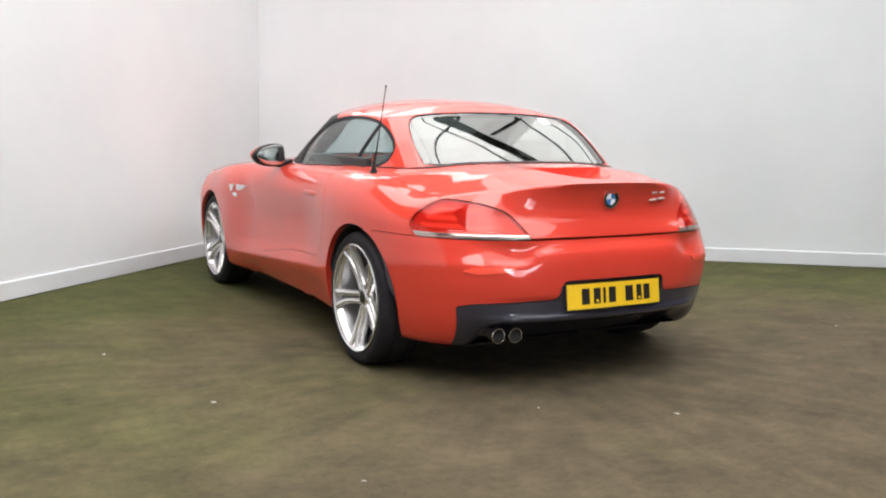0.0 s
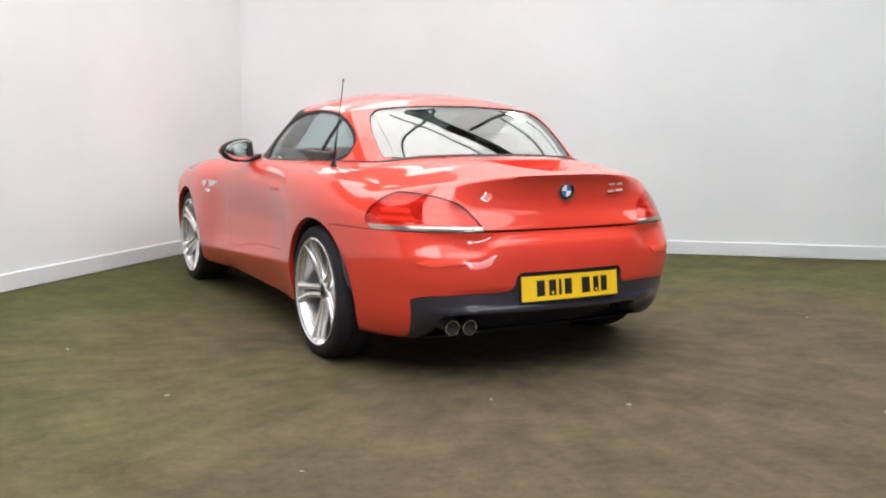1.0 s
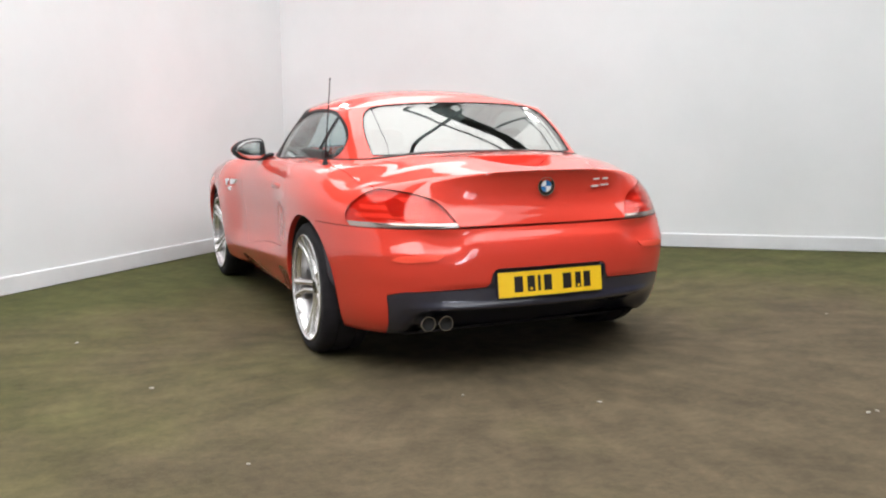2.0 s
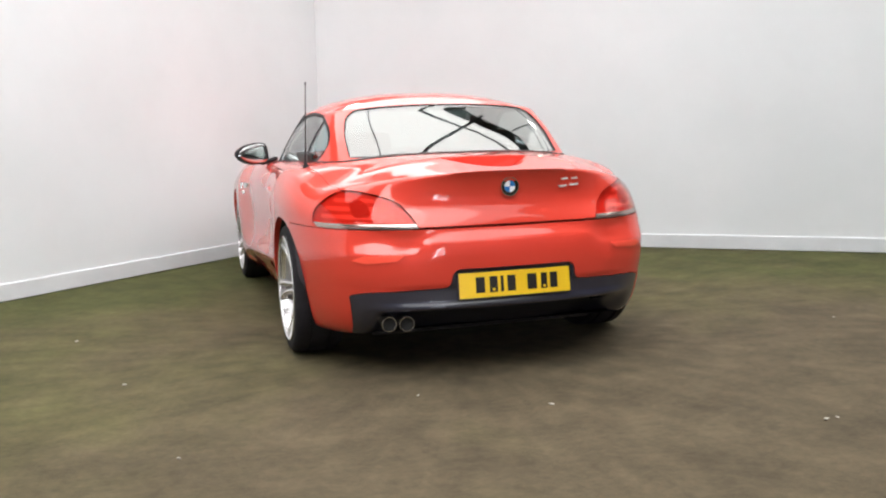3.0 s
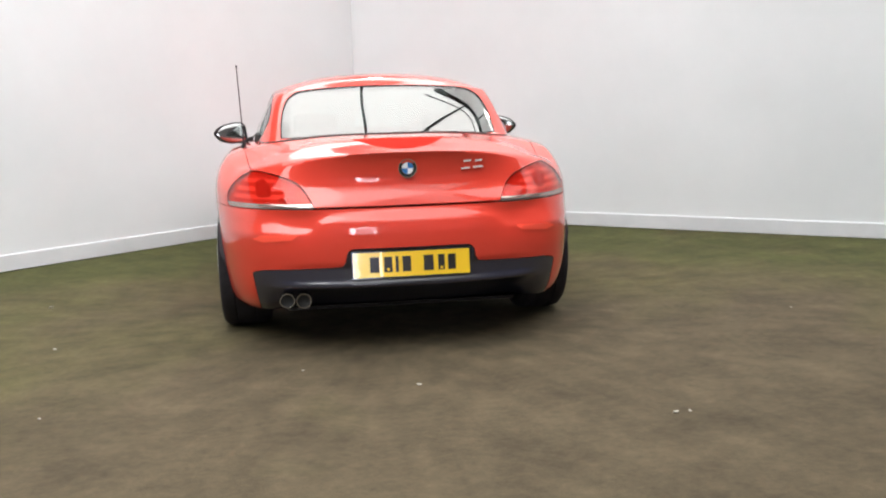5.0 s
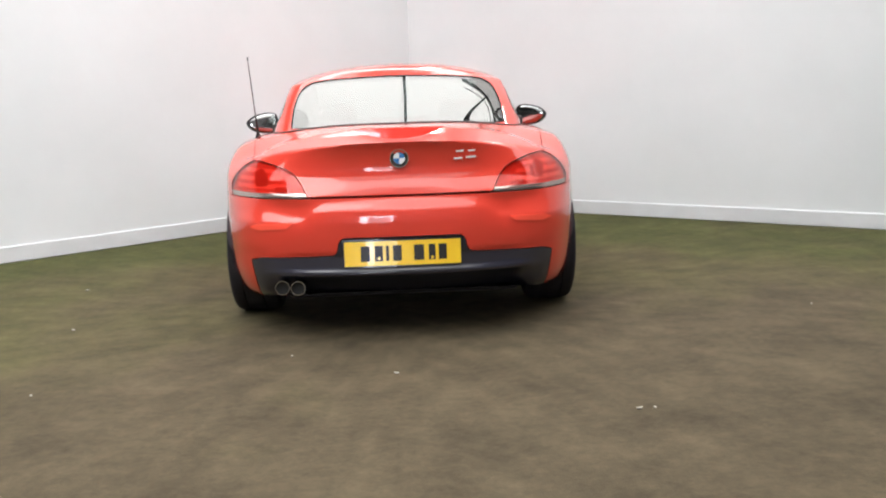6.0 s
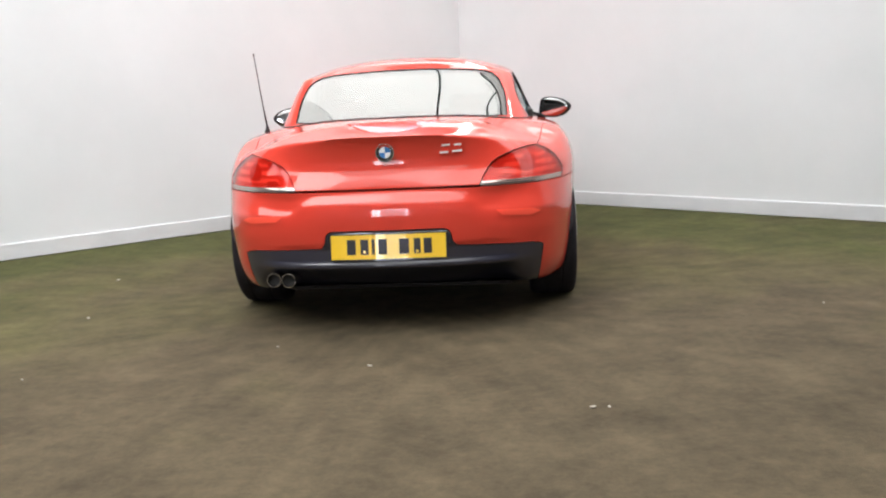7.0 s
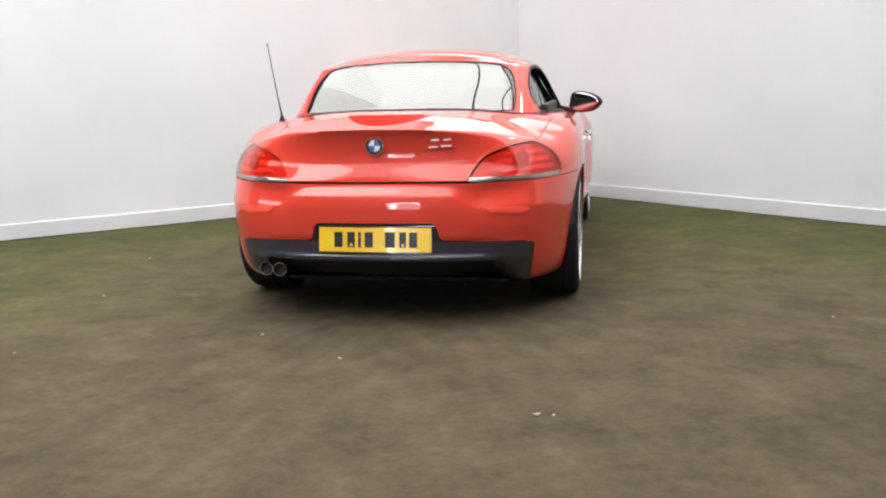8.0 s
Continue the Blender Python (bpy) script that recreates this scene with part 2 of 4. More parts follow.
def turf_nodes(m):
    """Green pile along the partitions, worn to brown where feet and tyres go, with mottled dirt."""
    b = m.node_tree.nodes["Principled BSDF"]
    at = node(m, "ShaderNodeTexCoord")

    def math_node(op, x, y):
        n = node(m, "ShaderNodeMath")
        n.operation = op
        for i, v in enumerate((x, y)):
            if isinstance(v, (int, float)):
                n.inputs[i].default_value = v
            else:
                m.node_tree.links.new(v, n.inputs[i])
        return n.outputs[0]

    def far(out, d):
        n = node(m, "ShaderNodeVectorMath")
        n.operation = "DOT_PRODUCT"
        link(m, at, "Object", n, 0)
        n.inputs[1].default_value = out
        return math_node("SUBTRACT", d, n.outputs["Value"])

    gap = math_node("MINIMUM", far(OUT_W, OUT_W.dot(CORNER)), far(OUT_E, OUT_E.dot(CORNER)))
    worn = node(m, "ShaderNodeMapRange", From_Min=0.2, From_Max=4.6, To_Min=0.02, To_Max=0.92)
    m.node_tree.links.new(gap, worn.inputs["Value"])
    wide = node(m, "ShaderNodeTexNoise", Scale=0.7, Detail=8.0, Roughness=0.6)
    link(m, at, "Object", wide, "Vector")
    fac = math_node("ADD", worn.outputs["Result"], math_node("MULTIPLY", math_node("SUBTRACT", wide.outputs["Fac"], 0.5), 1.5))
    ramp = node(m, "ShaderNodeValToRGB")
    e = ramp.color_ramp.elements
    e[0].position, e[0].color = 0.05, TURF_GREEN
    e[1].position, e[1].color = 0.70, TURF_BROWN
    x = e.new(0.36)
    x.color = TURF_MID
    m.node_tree.links.new(fac, ramp.inputs["Fac"])
    mid = node(m, "ShaderNodeTexNoise", Scale=2.4, Detail=9.0, Roughness=0.72)
    link(m, at, "Object", mid, "Vector")
    r2 = node(m, "ShaderNodeMapRange", From_Min=0.3, From_Max=0.7, To_Min=0.64, To_Max=1.34)
    link(m, mid, "Fac", r2, "Value")
    patch = node(m, "ShaderNodeTexNoise", Scale=10.0, Detail=5.0, Roughness=0.65)
    link(m, at, "Object", patch, "Vector")
    r4 = node(m, "ShaderNodeMapRange", From_Min=0.3, From_Max=0.7, To_Min=0.80, To_Max=1.20)
    link(m, patch, "Fac", r4, "Value")
    fine = node(m, "ShaderNodeTexNoise", Scale=45.0, Detail=4.0, Roughness=0.7)
    link(m, at, "Object", fine, "Vector")
    r3 = node(m, "ShaderNodeMapRange", From_Min=0.3, From_Max=0.7, To_Min=0.9, To_Max=1.1)
    link(m, fine, "Fac", r3, "Value")
    mix = node(m, "ShaderNodeMix")
    mix.data_type, mix.blend_type = "RGBA", "MULTIPLY"
    mix.inputs[0].default_value = 1.0
    link(m, ramp, "Color", mix, 6)
    m.node_tree.links.new(math_node("MULTIPLY", math_node("MULTIPLY", r2.outputs[0], r4.outputs[0]), r3.outputs[0]), mix.inputs[7])
    link(m, mix, 2, b, "Base Color")
    pile = node(m, "ShaderNodeTexNoise", Scale=160.0, Detail=2.0)
    link(m, at, "Object", pile, "Vector")
    bp = node(m, "ShaderNodeBump", Strength=0.25, Distance=0.006)
    link(m, pile, "Fac", bp, "Height")
    link(m, bp, "Normal", b, "Normal")


TURF_GREEN, TURF_MID, TURF_BROWN = (0.065, 0.068, 0.023, 1), (0.082, 0.071, 0.033, 1), (0.077, 0.060, 0.036, 1)
turf_nodes(TURF)
bm = bmesh.new()
bmesh.ops.create_grid(bm, x_segments=2, y_segments=2, size=1)
bmesh.ops.transform(bm, matrix=Matrix.Translation((0, -4, 0)) @ Matrix.Diagonal((14, 15, 1, 1)), verts=bm.verts)
tagged(part("floor", bm, TURF, smooth=False), "worn dirty green carpet floor of the photo bay", "floor", kind="structure")

# the hall round and behind the bay
CEIL = 4.62
for nm, lo, hi in (("wall_hall_west", (-11.2, -9.7, 0), (-11, 10, CEIL)), ("wall_hall_east", (11, -9.7, 0), (11.2, 10, CEIL)),
                   ("wall_hall_north", (-11, 9.8, 0), (11, 10, CEIL)), ("wall_hall_south", (-11, -9.7, 0), (-1.7, -9.5, CEIL)),
                   ("wall_hall_south_side", (-0.3, -9.7, 0), (11, -9.5, CEIL)), ("wall_hall_south_top", (-1.7, -9.7, 2.1), (-0.3, -9.5, CEIL))):
    tagged(part(nm, box_bm(lo, hi), HALL, smooth=False), "plain grey cladding wall of the hall", "wall", kind="structure")
tagged(part("backdrop", box_bm((-1.9, -9.9, 0), (-0.1, -9.86, 2.2)), DAYLIGHT, smooth=False), "bright daylight outside the open hall door", "backdrop", kind="structure")
# made-up glowing sheet: makes the middle of the mirrored doorway paler than its edges
tagged(part("door_glow_sheet", box_bm((-1.34, -9.62, 0.0), (-0.37, -9.60, 1.72), 0.004, 1), DOOR_GLOW, smooth=False), "added paler glowing sheet across the hall door opening", "curtain")
tagged(part("ceiling", box_bm((-11, -9.7, CEIL), (11, 10, CEIL + 0.15)), ROOF_SHEET, smooth=False), "pale sheeted hall roof", "ceiling", kind="structure")

# the roof grid runs parallel to the east partition
GRID = Matrix.Identity(4)
for _i, _axis in enumerate((ALONG_E, OUT_E, Vector((0, 0, 1)))):
    GRID.col[_i][:3] = _axis
GRID.col[3][:3] = (2.5, 0.9, CEIL)


def roof_light(a0, a1, b0, b1, mat=ROOF_LIGHT):
    th = new("roof_light")
    tagged(th, "bright white translucent roof light panel", "roof light", "roof lights over the bay")
    a, b = (a1 - a0) / 2, (b1 - b0) / 2
    th.matrix_basis = GRID @ Matrix.Translation(((a0 + a1) / 2, (b0 + b1) / 2, -0.03))
    part("diffuser", box_bm((-a + 0.001, -b + 0.003, 0), (a - 0.001, b - 0.003, 0.03)), mat, th, smooth=False)
    for e in (-1, 1):
        part("edge_bar", box_bm((-a, e * (b - 0.0015) - 0.0014, 0.002), (a, e * (b - 0.0015) + 0.0014, 0.03)), SKIRTING, th, smooth=False)
    return th


# each panel's glow is set by hand to balance the walls and reflections
PANEL_GLOW = {(0, 1): ROOF_LIGHT_HALF, (0, 2): ROOF_LIGHT_SOFT, (1, 2): ROOF_LIGHT_SOFT, (1, -1): ROOF_LIGHT_BRIGHT, (1, 0): ROOF_LIGHT_BRIGHT, (2, -1): ROOF_LIGHT_DIM, (2, 0): ROOF_LIGHT_SOFT, (2, 1): ROOF_LIGHT_HALF, (2, 2): ROOF_LIGHT_HALF, (3, -1): ROOF_LIGHT_FAINT, (3, 0): ROOF_LIGHT_DIM}
for i in range(4):
    for j in range(-1, 3 if i < 3 else 1):
        a0, b0 = -5.4 + i * 2.7, -7.0 + j * 2.2
        if i > 0 or j != 0:
            roof_light(a0, a0 + 2.697, b0, b0 + 2.197, PANEL_GLOW.get((i, j), ROOF_LIGHT))


for i in range(3):
    a0 = -2.7 + i * 2.7
    roof_light(a0, a0 + 2.697, -0.28, 2.3, ROOF_LIGHT_HALF if i else ROOF_LIGHT_DIM)


# the roof goes on behind the partitions
roof_light(-8.1, -5.403, -0.28, 2.3, ROOF_LIGHT_FAINT)
for i in range(5):
    a0 = -8.1 + i * 2.7
    roof_light(a0, a0 + 2.697, 2.4, 4.597, ROOF_LIGHT_HALF if i < 2 else ROOF_LIGHT_FAINT)
    if i:
        roof_light(a0, a0 + 2.697, 4.6, 6.797, ROOF_LIGHT_FAINT)


def girder(b, a0, a1, deep=0.16, half=0.075):
    """A dark rolled beam under the roof, along the grid."""
    th = new("girder")
    tagged(th, "dark steel beam under the hall roof", "beam", "roof beams")
    th.matrix_basis = GRID @ Matrix.Translation(((a0 + a1) / 2, b, -deep))
    h = (a1 - a0) / 2
    part("bottom_flange", box_bm((-h, -half, 0), (h, half, 0.02)), GIRDER, th, smooth=False)
    part("web", box_bm((-h, -0.012, 0.02), (h, 0.012, deep - 0.02)), GIRDER, th, smooth=False)
    part("top_flange", box_bm((-h, -half, deep - 0.02), (h, half, deep)), GIRDER, th, smooth=False)
    return th


girder(-0.36, -1.6, 6.5, 0.16, 0.085)
girder(1.3, -1.2, 6.5, 0.12, 0.05)
girder(-0.60, -1.6, 6.5, 0.05, 0.018)


def strut(p, q, drop, r=0.02):
    """A thin dark pipe under the roof from p to q in plan, on hangers."""
    th = new("roof_pipe")
    tagged(th, "thin dark pipe hung under the hall roof", "pipe", "roof pipes")
    p, q = Vector((*p, CEIL - drop)), Vector((*q, CEIL - drop))
    h = (q - p).length / 2
    th.matrix_basis = Matrix.Translation((p + q) / 2) @ Matrix.Rotation(math.atan2(q.y - p.y, q.x - p.x) - math.pi / 2, 4, "Z")
    bm = bmesh.new()
    bmesh.ops.create_cone(bm, segments=12, radius1=r, radius2=r, depth=2 * h, cap_ends=True)
    bmesh.ops.rotate(bm, matrix=Matrix.Rotation(radians(90), 3, "X"), verts=bm.verts)
    part("pipe", bm, GIRDER, th)
    for y in (-h + 0.2, 0.0, h - 0.2):
        part("hanger", box_bm((-0.006, y - 0.006, 0), (0.006, y + 0.006, drop)), GIRDER, th, smooth=False)
    return th


strut((0.42, 0.06), (1.62, 1.32), 0.22, 0.026)
strut((0.08, -0.3), (0.08, 2.2), 0.22, 0.016)
strut((2.02, 0.96), (2.84, 1.66), 0.22, 0.026)
strut((2.62, 1.46), (3.5, 0.42), 0.22, 0.026)


def turned(profile, seg=32):
    """Turns a profile of (radius, height) round the z axis."""
    bm = bmesh.new()
    rings = [[bm.verts.new((r * math.cos(a), r * math.sin(a), z)) for a in np.linspace(0, 2 * math.pi, seg, endpoint=False)] for r, z in profile]
    for p, q in zip(rings, rings[1:]):
        for i in range(seg):
            bm.faces.new((p[i], p[(i + 1) % seg], q[(i + 1) % seg], q[i]))
    bmesh.ops.recalc_face_normals(bm, faces=bm.faces)
    return bm


def hall_lamp(x, y, z):
    """A bell-shaped lamp on a cord."""
    th = new("hall_lamp")
    tagged(th, "bright bell-shaped lamp hung from the hall roof", "lamp", "hall lamps")
    th.location = (x, y, z)
    part("shade", turned([(0.24, 0.0), (0.245, 0.004), (0.20, 0.12), (0.09, 0.22), (0.04, 0.25), (0.03, 0.25), (0.08, 0.21), (0.19, 0.115), (0.235, 0.0)]), SKIRTING, th)
    part("bulb", turned([(0.001, -0.10), (0.07, -0.085), (0.11, -0.03), (0.11, 0.04), (0.07, 0.12), (0.035, 0.20), (0.001, 0.20)]), HALL_LAMP, th)
    part("cord", turned([(0.006, 0.25), (0.006, CEIL - z)], 8), GIRDER, th)


hall_lamp(0.5, 6.2, 3.6)
hall_lamp(2.98, 1.80, 4.25)

# ---- the car: x across, y ahead, the rear axle over the origin ----
car = new("roadster_car")
tagged(car, "shiny red two-seat roadster with closed hardtop on the carpet", "car")


def loft(outline, centre, n_rear, n_side, n_front, rows, top_rows, floor_z, closed=True):
    """A closed, mirror-alike solid. outline(s, h) gives a point of the right half: s runs from the rear middle (0) over the
    side (1 to 2) to the front middle (3), h from the foot (0) to the rim (1); centre(y) is the height of the middle line."""
    ss = [i / n_rear for i in range(n_rear)] + [1 + i / n_side for i in range(n_side)] + [2 + i / n_front for i in range(n_front + 1)]
    grid = []
    rim = [outline(s, 1.0) for s in ss]
    foot = [outline(s, 0.0) for s in ss]
    for k in (0.0, 0.5) if closed else ():
        grid.append([(p[0] * k, p[1], floor_z) for p in foot])
    for h in rows:
        grid.append([outline(s, h) for s in ss])
    for k in range(1, top_rows + 1):
        t = (k / top_rows) ** 1.5
        row = []
        for i, p in enumerate(rim):
            g = crown(t) if 0 < i < len(rim) - 1 else 0.0
            row.append((p[0] * (1 - t), p[1], p[2] + (centre(p[1]) - p[2]) * g))
        grid.append(row)
    bm = bmesh.new()
    right = [[bm.verts.new(p) for p in row] for row in grid]
    left = [[bm.verts.new((-p[0], p[1], p[2])) for p in row] for row in grid]
    for a, b in zip(range(len(grid) - 1), range(1, len(grid))):
        for i in range(len(ss) - 1):
            for side, flip in ((right, False), (left, True)):
                q = (side[a][i], side[a][i + 1], side[b][i + 1], side[b][i])
                bm.faces.new(q[::-1] if flip else q)
    bmesh.ops.remove_doubles(bm, verts=bm.verts, dist=2e-5)
    if closed:
        bmesh.ops.recalc_face_normals(bm, faces=bm.faces)
    bm.normal_update()
    high = max(bm.faces, key=lambda f: f.calc_center_median().z)
    if high.normal.z < 0:
        bmesh.ops.reverse_faces(bm, faces=bm.faces)
    return bm


def crown(t):
    return 1 - (1 - t) ** 3.4


def even(n, m, count=400):
    """Angles that step evenly along the corner of a superellipse."""
    a = np.linspace(0, np.pi / 2, count)
    x, y = np.sin(a) ** (2 / n), np.cos(a) ** (2 / m)
    d = np.concatenate(([0], np.cumsum(np.hypot(np.diff(x), np.diff(y)))))
    return lambda u: float(np.interp(u * d[-1], d, a))


# rear: half-breadths, rear face and heights
REAR_Y, SIDE_Y0, SIDE_Y1, FRONT_Y = -0.825, 0.10, 2.72, 3.37
low_width = curve([(0.19, 0.848), (0.24, 0.866), (0.30, 0.879), (0.40, 0.890), (0.55, 0.896), (0.70, 0.897), (1.0, 0.897)])
door_width = curve([(0.19, 0.795), (0.25, 0.832), (0.32, 0.866), (0.345, 0.872), (0.37, 0.866), (0.45, 0.846), (0.56, 0.842), (0.70, 0.858), (0.80, 0.868), (1.0, 0.868)])
side_rim = curve([(-0.55, 0.815), (-0.42, 0.842), (-0.28, 0.868), (-0.1, 0.890), (0.1, 0.903), (0.6, 0.912), (1.2, 0.905), (1.8, 0.886), (2.3, 0.862), (2.78, 0.80), (3.05, 0.735), (3.25, 0.65), (3.37, 0.58)])
mid_line = curve([(-0.90, 0.892), (-0.80, 0.902), (-0.7, 0.915), (-0.6, 0.929), (-0.47, 0.950), (-0.38, 0.9555), (-0.1, 0.964), (0.3, 0.968), (1.0, 0.966), (1.6, 0.955), (1.85, 0.93), (2.5, 0.86), (3.0, 0.765), (3.25, 0.67), (3.37, 0.58)])
face_mid = curve([(0.19, 0.24), (0.23, 0.17), (0.278, 0.078), (0.303, 0.024), (0.314, -0.012), (0.322, -0.0175), (0.331, -0.017), (0.346, -0.007), (0.40, -0.007), (0.425, -0.018), (0.47, -0.0235), (0.52, -0.0268), (0.545, -0.0272), (0.57, -0.0258), (0.597, -0.0215), (0.612, -0.0165), (0.628, -0.006), (0.655, 0.0105), (0.664, 0.0125), (0.67, 0.0140), (0.70, 0.0235), (0.74, 0.040), (0.765, 0.0475), (0.79, 0.050), (0.81, 0.0485), (0.84, 0.0425), (0.875, 0.029), (0.905, 0.008)])
face_out = curve([(0.19, 0.085), (0.23, 0.046), (0.29, 0.020), (0.33, 0.010), (0.36, 0.005), (0.40, -0.001), (0.46, -0.0150), (0.50, -0.0168), (0.54, -0.0172), (0.555, -0.0162), (0.563, -0.0122), (0.61, 0.0115), (0.662, 0.029), (0.72, 0.037), (0.80, 0.049), (0.86, 0.057)])
nose = curve([(0.17, -0.09), (0.22, -0.03), (0.35, 0.0), (0.5, 0.0), (0.58, -0.04), (0.8, -0.06)])
REAR_N, FRONT_N = 4.2, 2.7
rear_angle, front_angle = even(REAR_N, 2.0), even(FRONT_N, 2.0)


def body_width(y, z, rim):
    k = smooth(0.22, 0.80, y) * (1 - smooth(1.65, 2.15, y))
    lift = 0.062 * (1.35 - y) * smooth(0.19, 0.30, z) * (1 - smooth(0.5, 0.8, z))
    w = low_width(z) * (1 - k) + door_width(z - lift) * k
    w -= 0.02 * smooth(2.2, 2.6, y)
    d = min(max((rim - z) / (0.20 - 0.07 * (1 - smooth(-0.5, 0.0, y))), 0.0), 1.0)
    return w - 0.13 * (1 - math.sqrt(max(0.0, 1 - (1 - d) ** 2)))


def body_outline(s, h):
    if s < 1:
        a = rear_angle(s)
        u, v = math.sin(a) ** (2 / (4.7 - 1.2 * smooth(0.75, 1.0, h))), math.cos(a)
        xr, yr = 0.765 * u, SIDE_Y0 - (SIDE_Y0 - REAR_Y) * v
        rim = 0.902 - 0.082 * (xr / 0.765) ** 2.4
        rim = rim + (side_rim(yr) - rim) * smooth(0.66, 0.765, xr)
        z = 0.19 + (rim - 0.19) * h
        w = body_width(yr, z, rim)
        x = w * u
        q = smooth(0.64, 0.70, z)
        k = smooth(0.45, 0.60, x) * (1 - q) + smooth(0.42, 0.80, x) * q
        # the crest of the bumper drops towards the corners
        zw = z + 0.053 * smooth(0.32, 0.47, x) * smooth(0.40, 0.52, z) * (1 - smooth(0.565, 0.67, z))
        low = smooth(0.47, 0.66, x)
        k = k + (low - k) * (1 - smooth(0.40, 0.44, z))
        f = face_mid(zw) * (1 - k) + face_out(z) * k
        f += 0.15 * x * x * (1 - smooth(0.40, 0.76, x)) * (1 - smooth(0.62, 0.68, z))
        f += 0.20 * min(x, 0.45) ** 2 * smooth(0.62, 0.75, z)
        return (x, yr + f * smooth(0.1, 0.9, v), z)
    if s <= 2:
        y = SIDE_Y0 + (SIDE_Y1 - SIDE_Y0) * (s - 1)
        rim = side_rim(y)
        z = 0.19 + (rim - 0.19) * h
        return (body_width(y, z, rim), y, z)
    a = front_angle(3 - s)
    u, v = math.sin(a) ** (2 / FRONT_N), math.cos(a)
    yr = SIDE_Y1 + (FRONT_Y - SIDE_Y1) * v
    rim = side_rim(yr)
    z = 0.19 + (rim - 0.19) * h
    return (body_width(min(yr, 2.6), z, rim) * u, yr + nose(z) * v, z)


ROWS_H = [(z - 0.19) / 0.71 for z in (*np.arange(0.19, 0.31, 0.02), *np.arange(0.31, 0.44, 0.009), *np.arange(0.44, 0.52, 0.02), *np.arange(0.52, 0.70, 0.0075), *np.arange(0.70, 0.895, 0.0115), 0.90)]
body_bm = loft(body_outline, mid_line, 92, 72, 36, ROWS_H, 16, 0.19)
BODY = mesh_of(body_bm, "body_base")
BODY.shade_smooth()
BODY_TREE = BVHTree.FromPolygons([v.co for v in BODY.vertices], [p.vertices for p in BODY.polygons])


BODY_SKIN = mesh_of(loft(body_outline, mid_line, 92, 72, 36, ROWS_H, 16, 0.19, closed=False), "body_skin")


# hardtop: the same kind of skin, from the belt line to the roof rail
def roof_outline(s, h):
    # the cabin narrows towards the rear
    fore = min(max(s - 1, 0.0), 1.0)
    base_w, rail_w = 0.684 + 0.062 * fore, 0.585 + 0.020 * fore
    y0, y1 = 0.24 + 0.14 * h, 0.95
    rear, front = -0.19 + 0.40 * h, 1.86 - 0.70 * h
    bulge = 0.012 * math.sin(math.pi * h)
    w = base_w + (rail_w - base_w) * h + bulge
    if s < 1:
        a = roof_angle(s)
        u, v = math.sin(a) ** (2 / (10.0 + 1.0 * h)), math.cos(a)
        x, y = w * u, y0 - (y0 - rear) * v - 0.012 * math.sin(math.pi * h) * v
        y += 0.09 * x * x * (1 - smooth(0.2, 0.9, h))
        rim = 1.212 - 0.040 * (u ** 2.2)
    elif s <= 2:
        t = s - 1
        x, y = w, y0 + (y1 - y0) * t
        rim = 1.172 + 0.016 * math.sin(math.pi * t)
    else:
        a = roof_angle(3 - s)
        u, v = math.sin(a) ** (2 / 3.2), math.cos(a)
        x, y = w * u, y1 + (front - y1) * v
        rim = 1.172 + 0.073 * (1 - u ** 2.0)
    z0 = 0.90
    return (x, y, z0 + (rim - z0) * h)


roof_angle = even(10.0, 2.0)
roof_line = curve([(0.19, 1.206), (0.215, 1.214), (0.35, 1.254), (0.55, 1.282), (0.75, 1.291), (0.95, 1.285), (1.10, 1.262), (1.17, 1.243), (1.2, 1.24)])


def crown(t):
    return (1 - (1 - t) ** 2.4) ** 0.8


ROOF = mesh_of(loft(roof_outline, roof_line, 40, 30, 30, [i / 24 for i in range(25)], 16, 0.90, closed=False), "roof_skin")
ROOF.shade_smooth()


def moved(base, d):
    """The open skin, moved along its normals."""
    me = base.copy()
    for v, n in zip(me.vertices, [v.normal.copy() for v in base.vertices]):
        v.co += n * d
    me.shade_smooth()
    return me


def rind(skin, d_out, d_in):
    """A closed rind between two depths of an open skin."""
    bm = bmesh.new()
    vs, ns = [v.co.copy() for v in skin.vertices], [v.normal.copy() for v in skin.vertices]
    outer = [bm.verts.new(c + n * d_out) for c, n in zip(vs, ns)]
    inner = [bm.verts.new(c + n * d_in) for c, n in zip(vs, ns)]
    used = {}
    for p in skin.polygons:
        i = p.vertices[:]
        bm.faces.new([outer[k] for k in i])
        bm.faces.new([inner[k] for k in reversed(i)])
        for a, b in zip(i, i[1:] + i[:1]):
            used[(a, b)] = True
    for a, b in list(used):
        if (b, a) not in used:
            bm.faces.new((outer[b], outer[a], inner[a], inner[b]))
    return bm


def tree_of(me):
    return BVHTree.FromPolygons([v.co for v in me.vertices], [p.vertices for p in me.polygons])




# ---- panel outlines ----
LAMP = [(0.416, 0.6665), (0.60, 0.6665), (0.800, 0.6665), (0.812, 0.705), (0.787, 0.755), (0.740, 0.797), (0.685, 0.826), (0.59, 0.813), (0.487, 0.776), (0.443, 0.722)]
LAMP = rounded(LAMP, [0.006, 0, 0.008, 0.03, 0.04, 0.03, 0.03, 0.06, 0.05, 0.03], 4)
LID_PLAN = rounded([(0.0, -1.1), (0.692, -1.1), (0.688, -0.52), (0.712, -0.30), (0.745, 0.0), (0.728, 0.075), (0.66, 0.10), (0.0, 0.10)], [0, 0, 0.05, 0.1, 0.06, 0.02, 0.02, 0], 5)
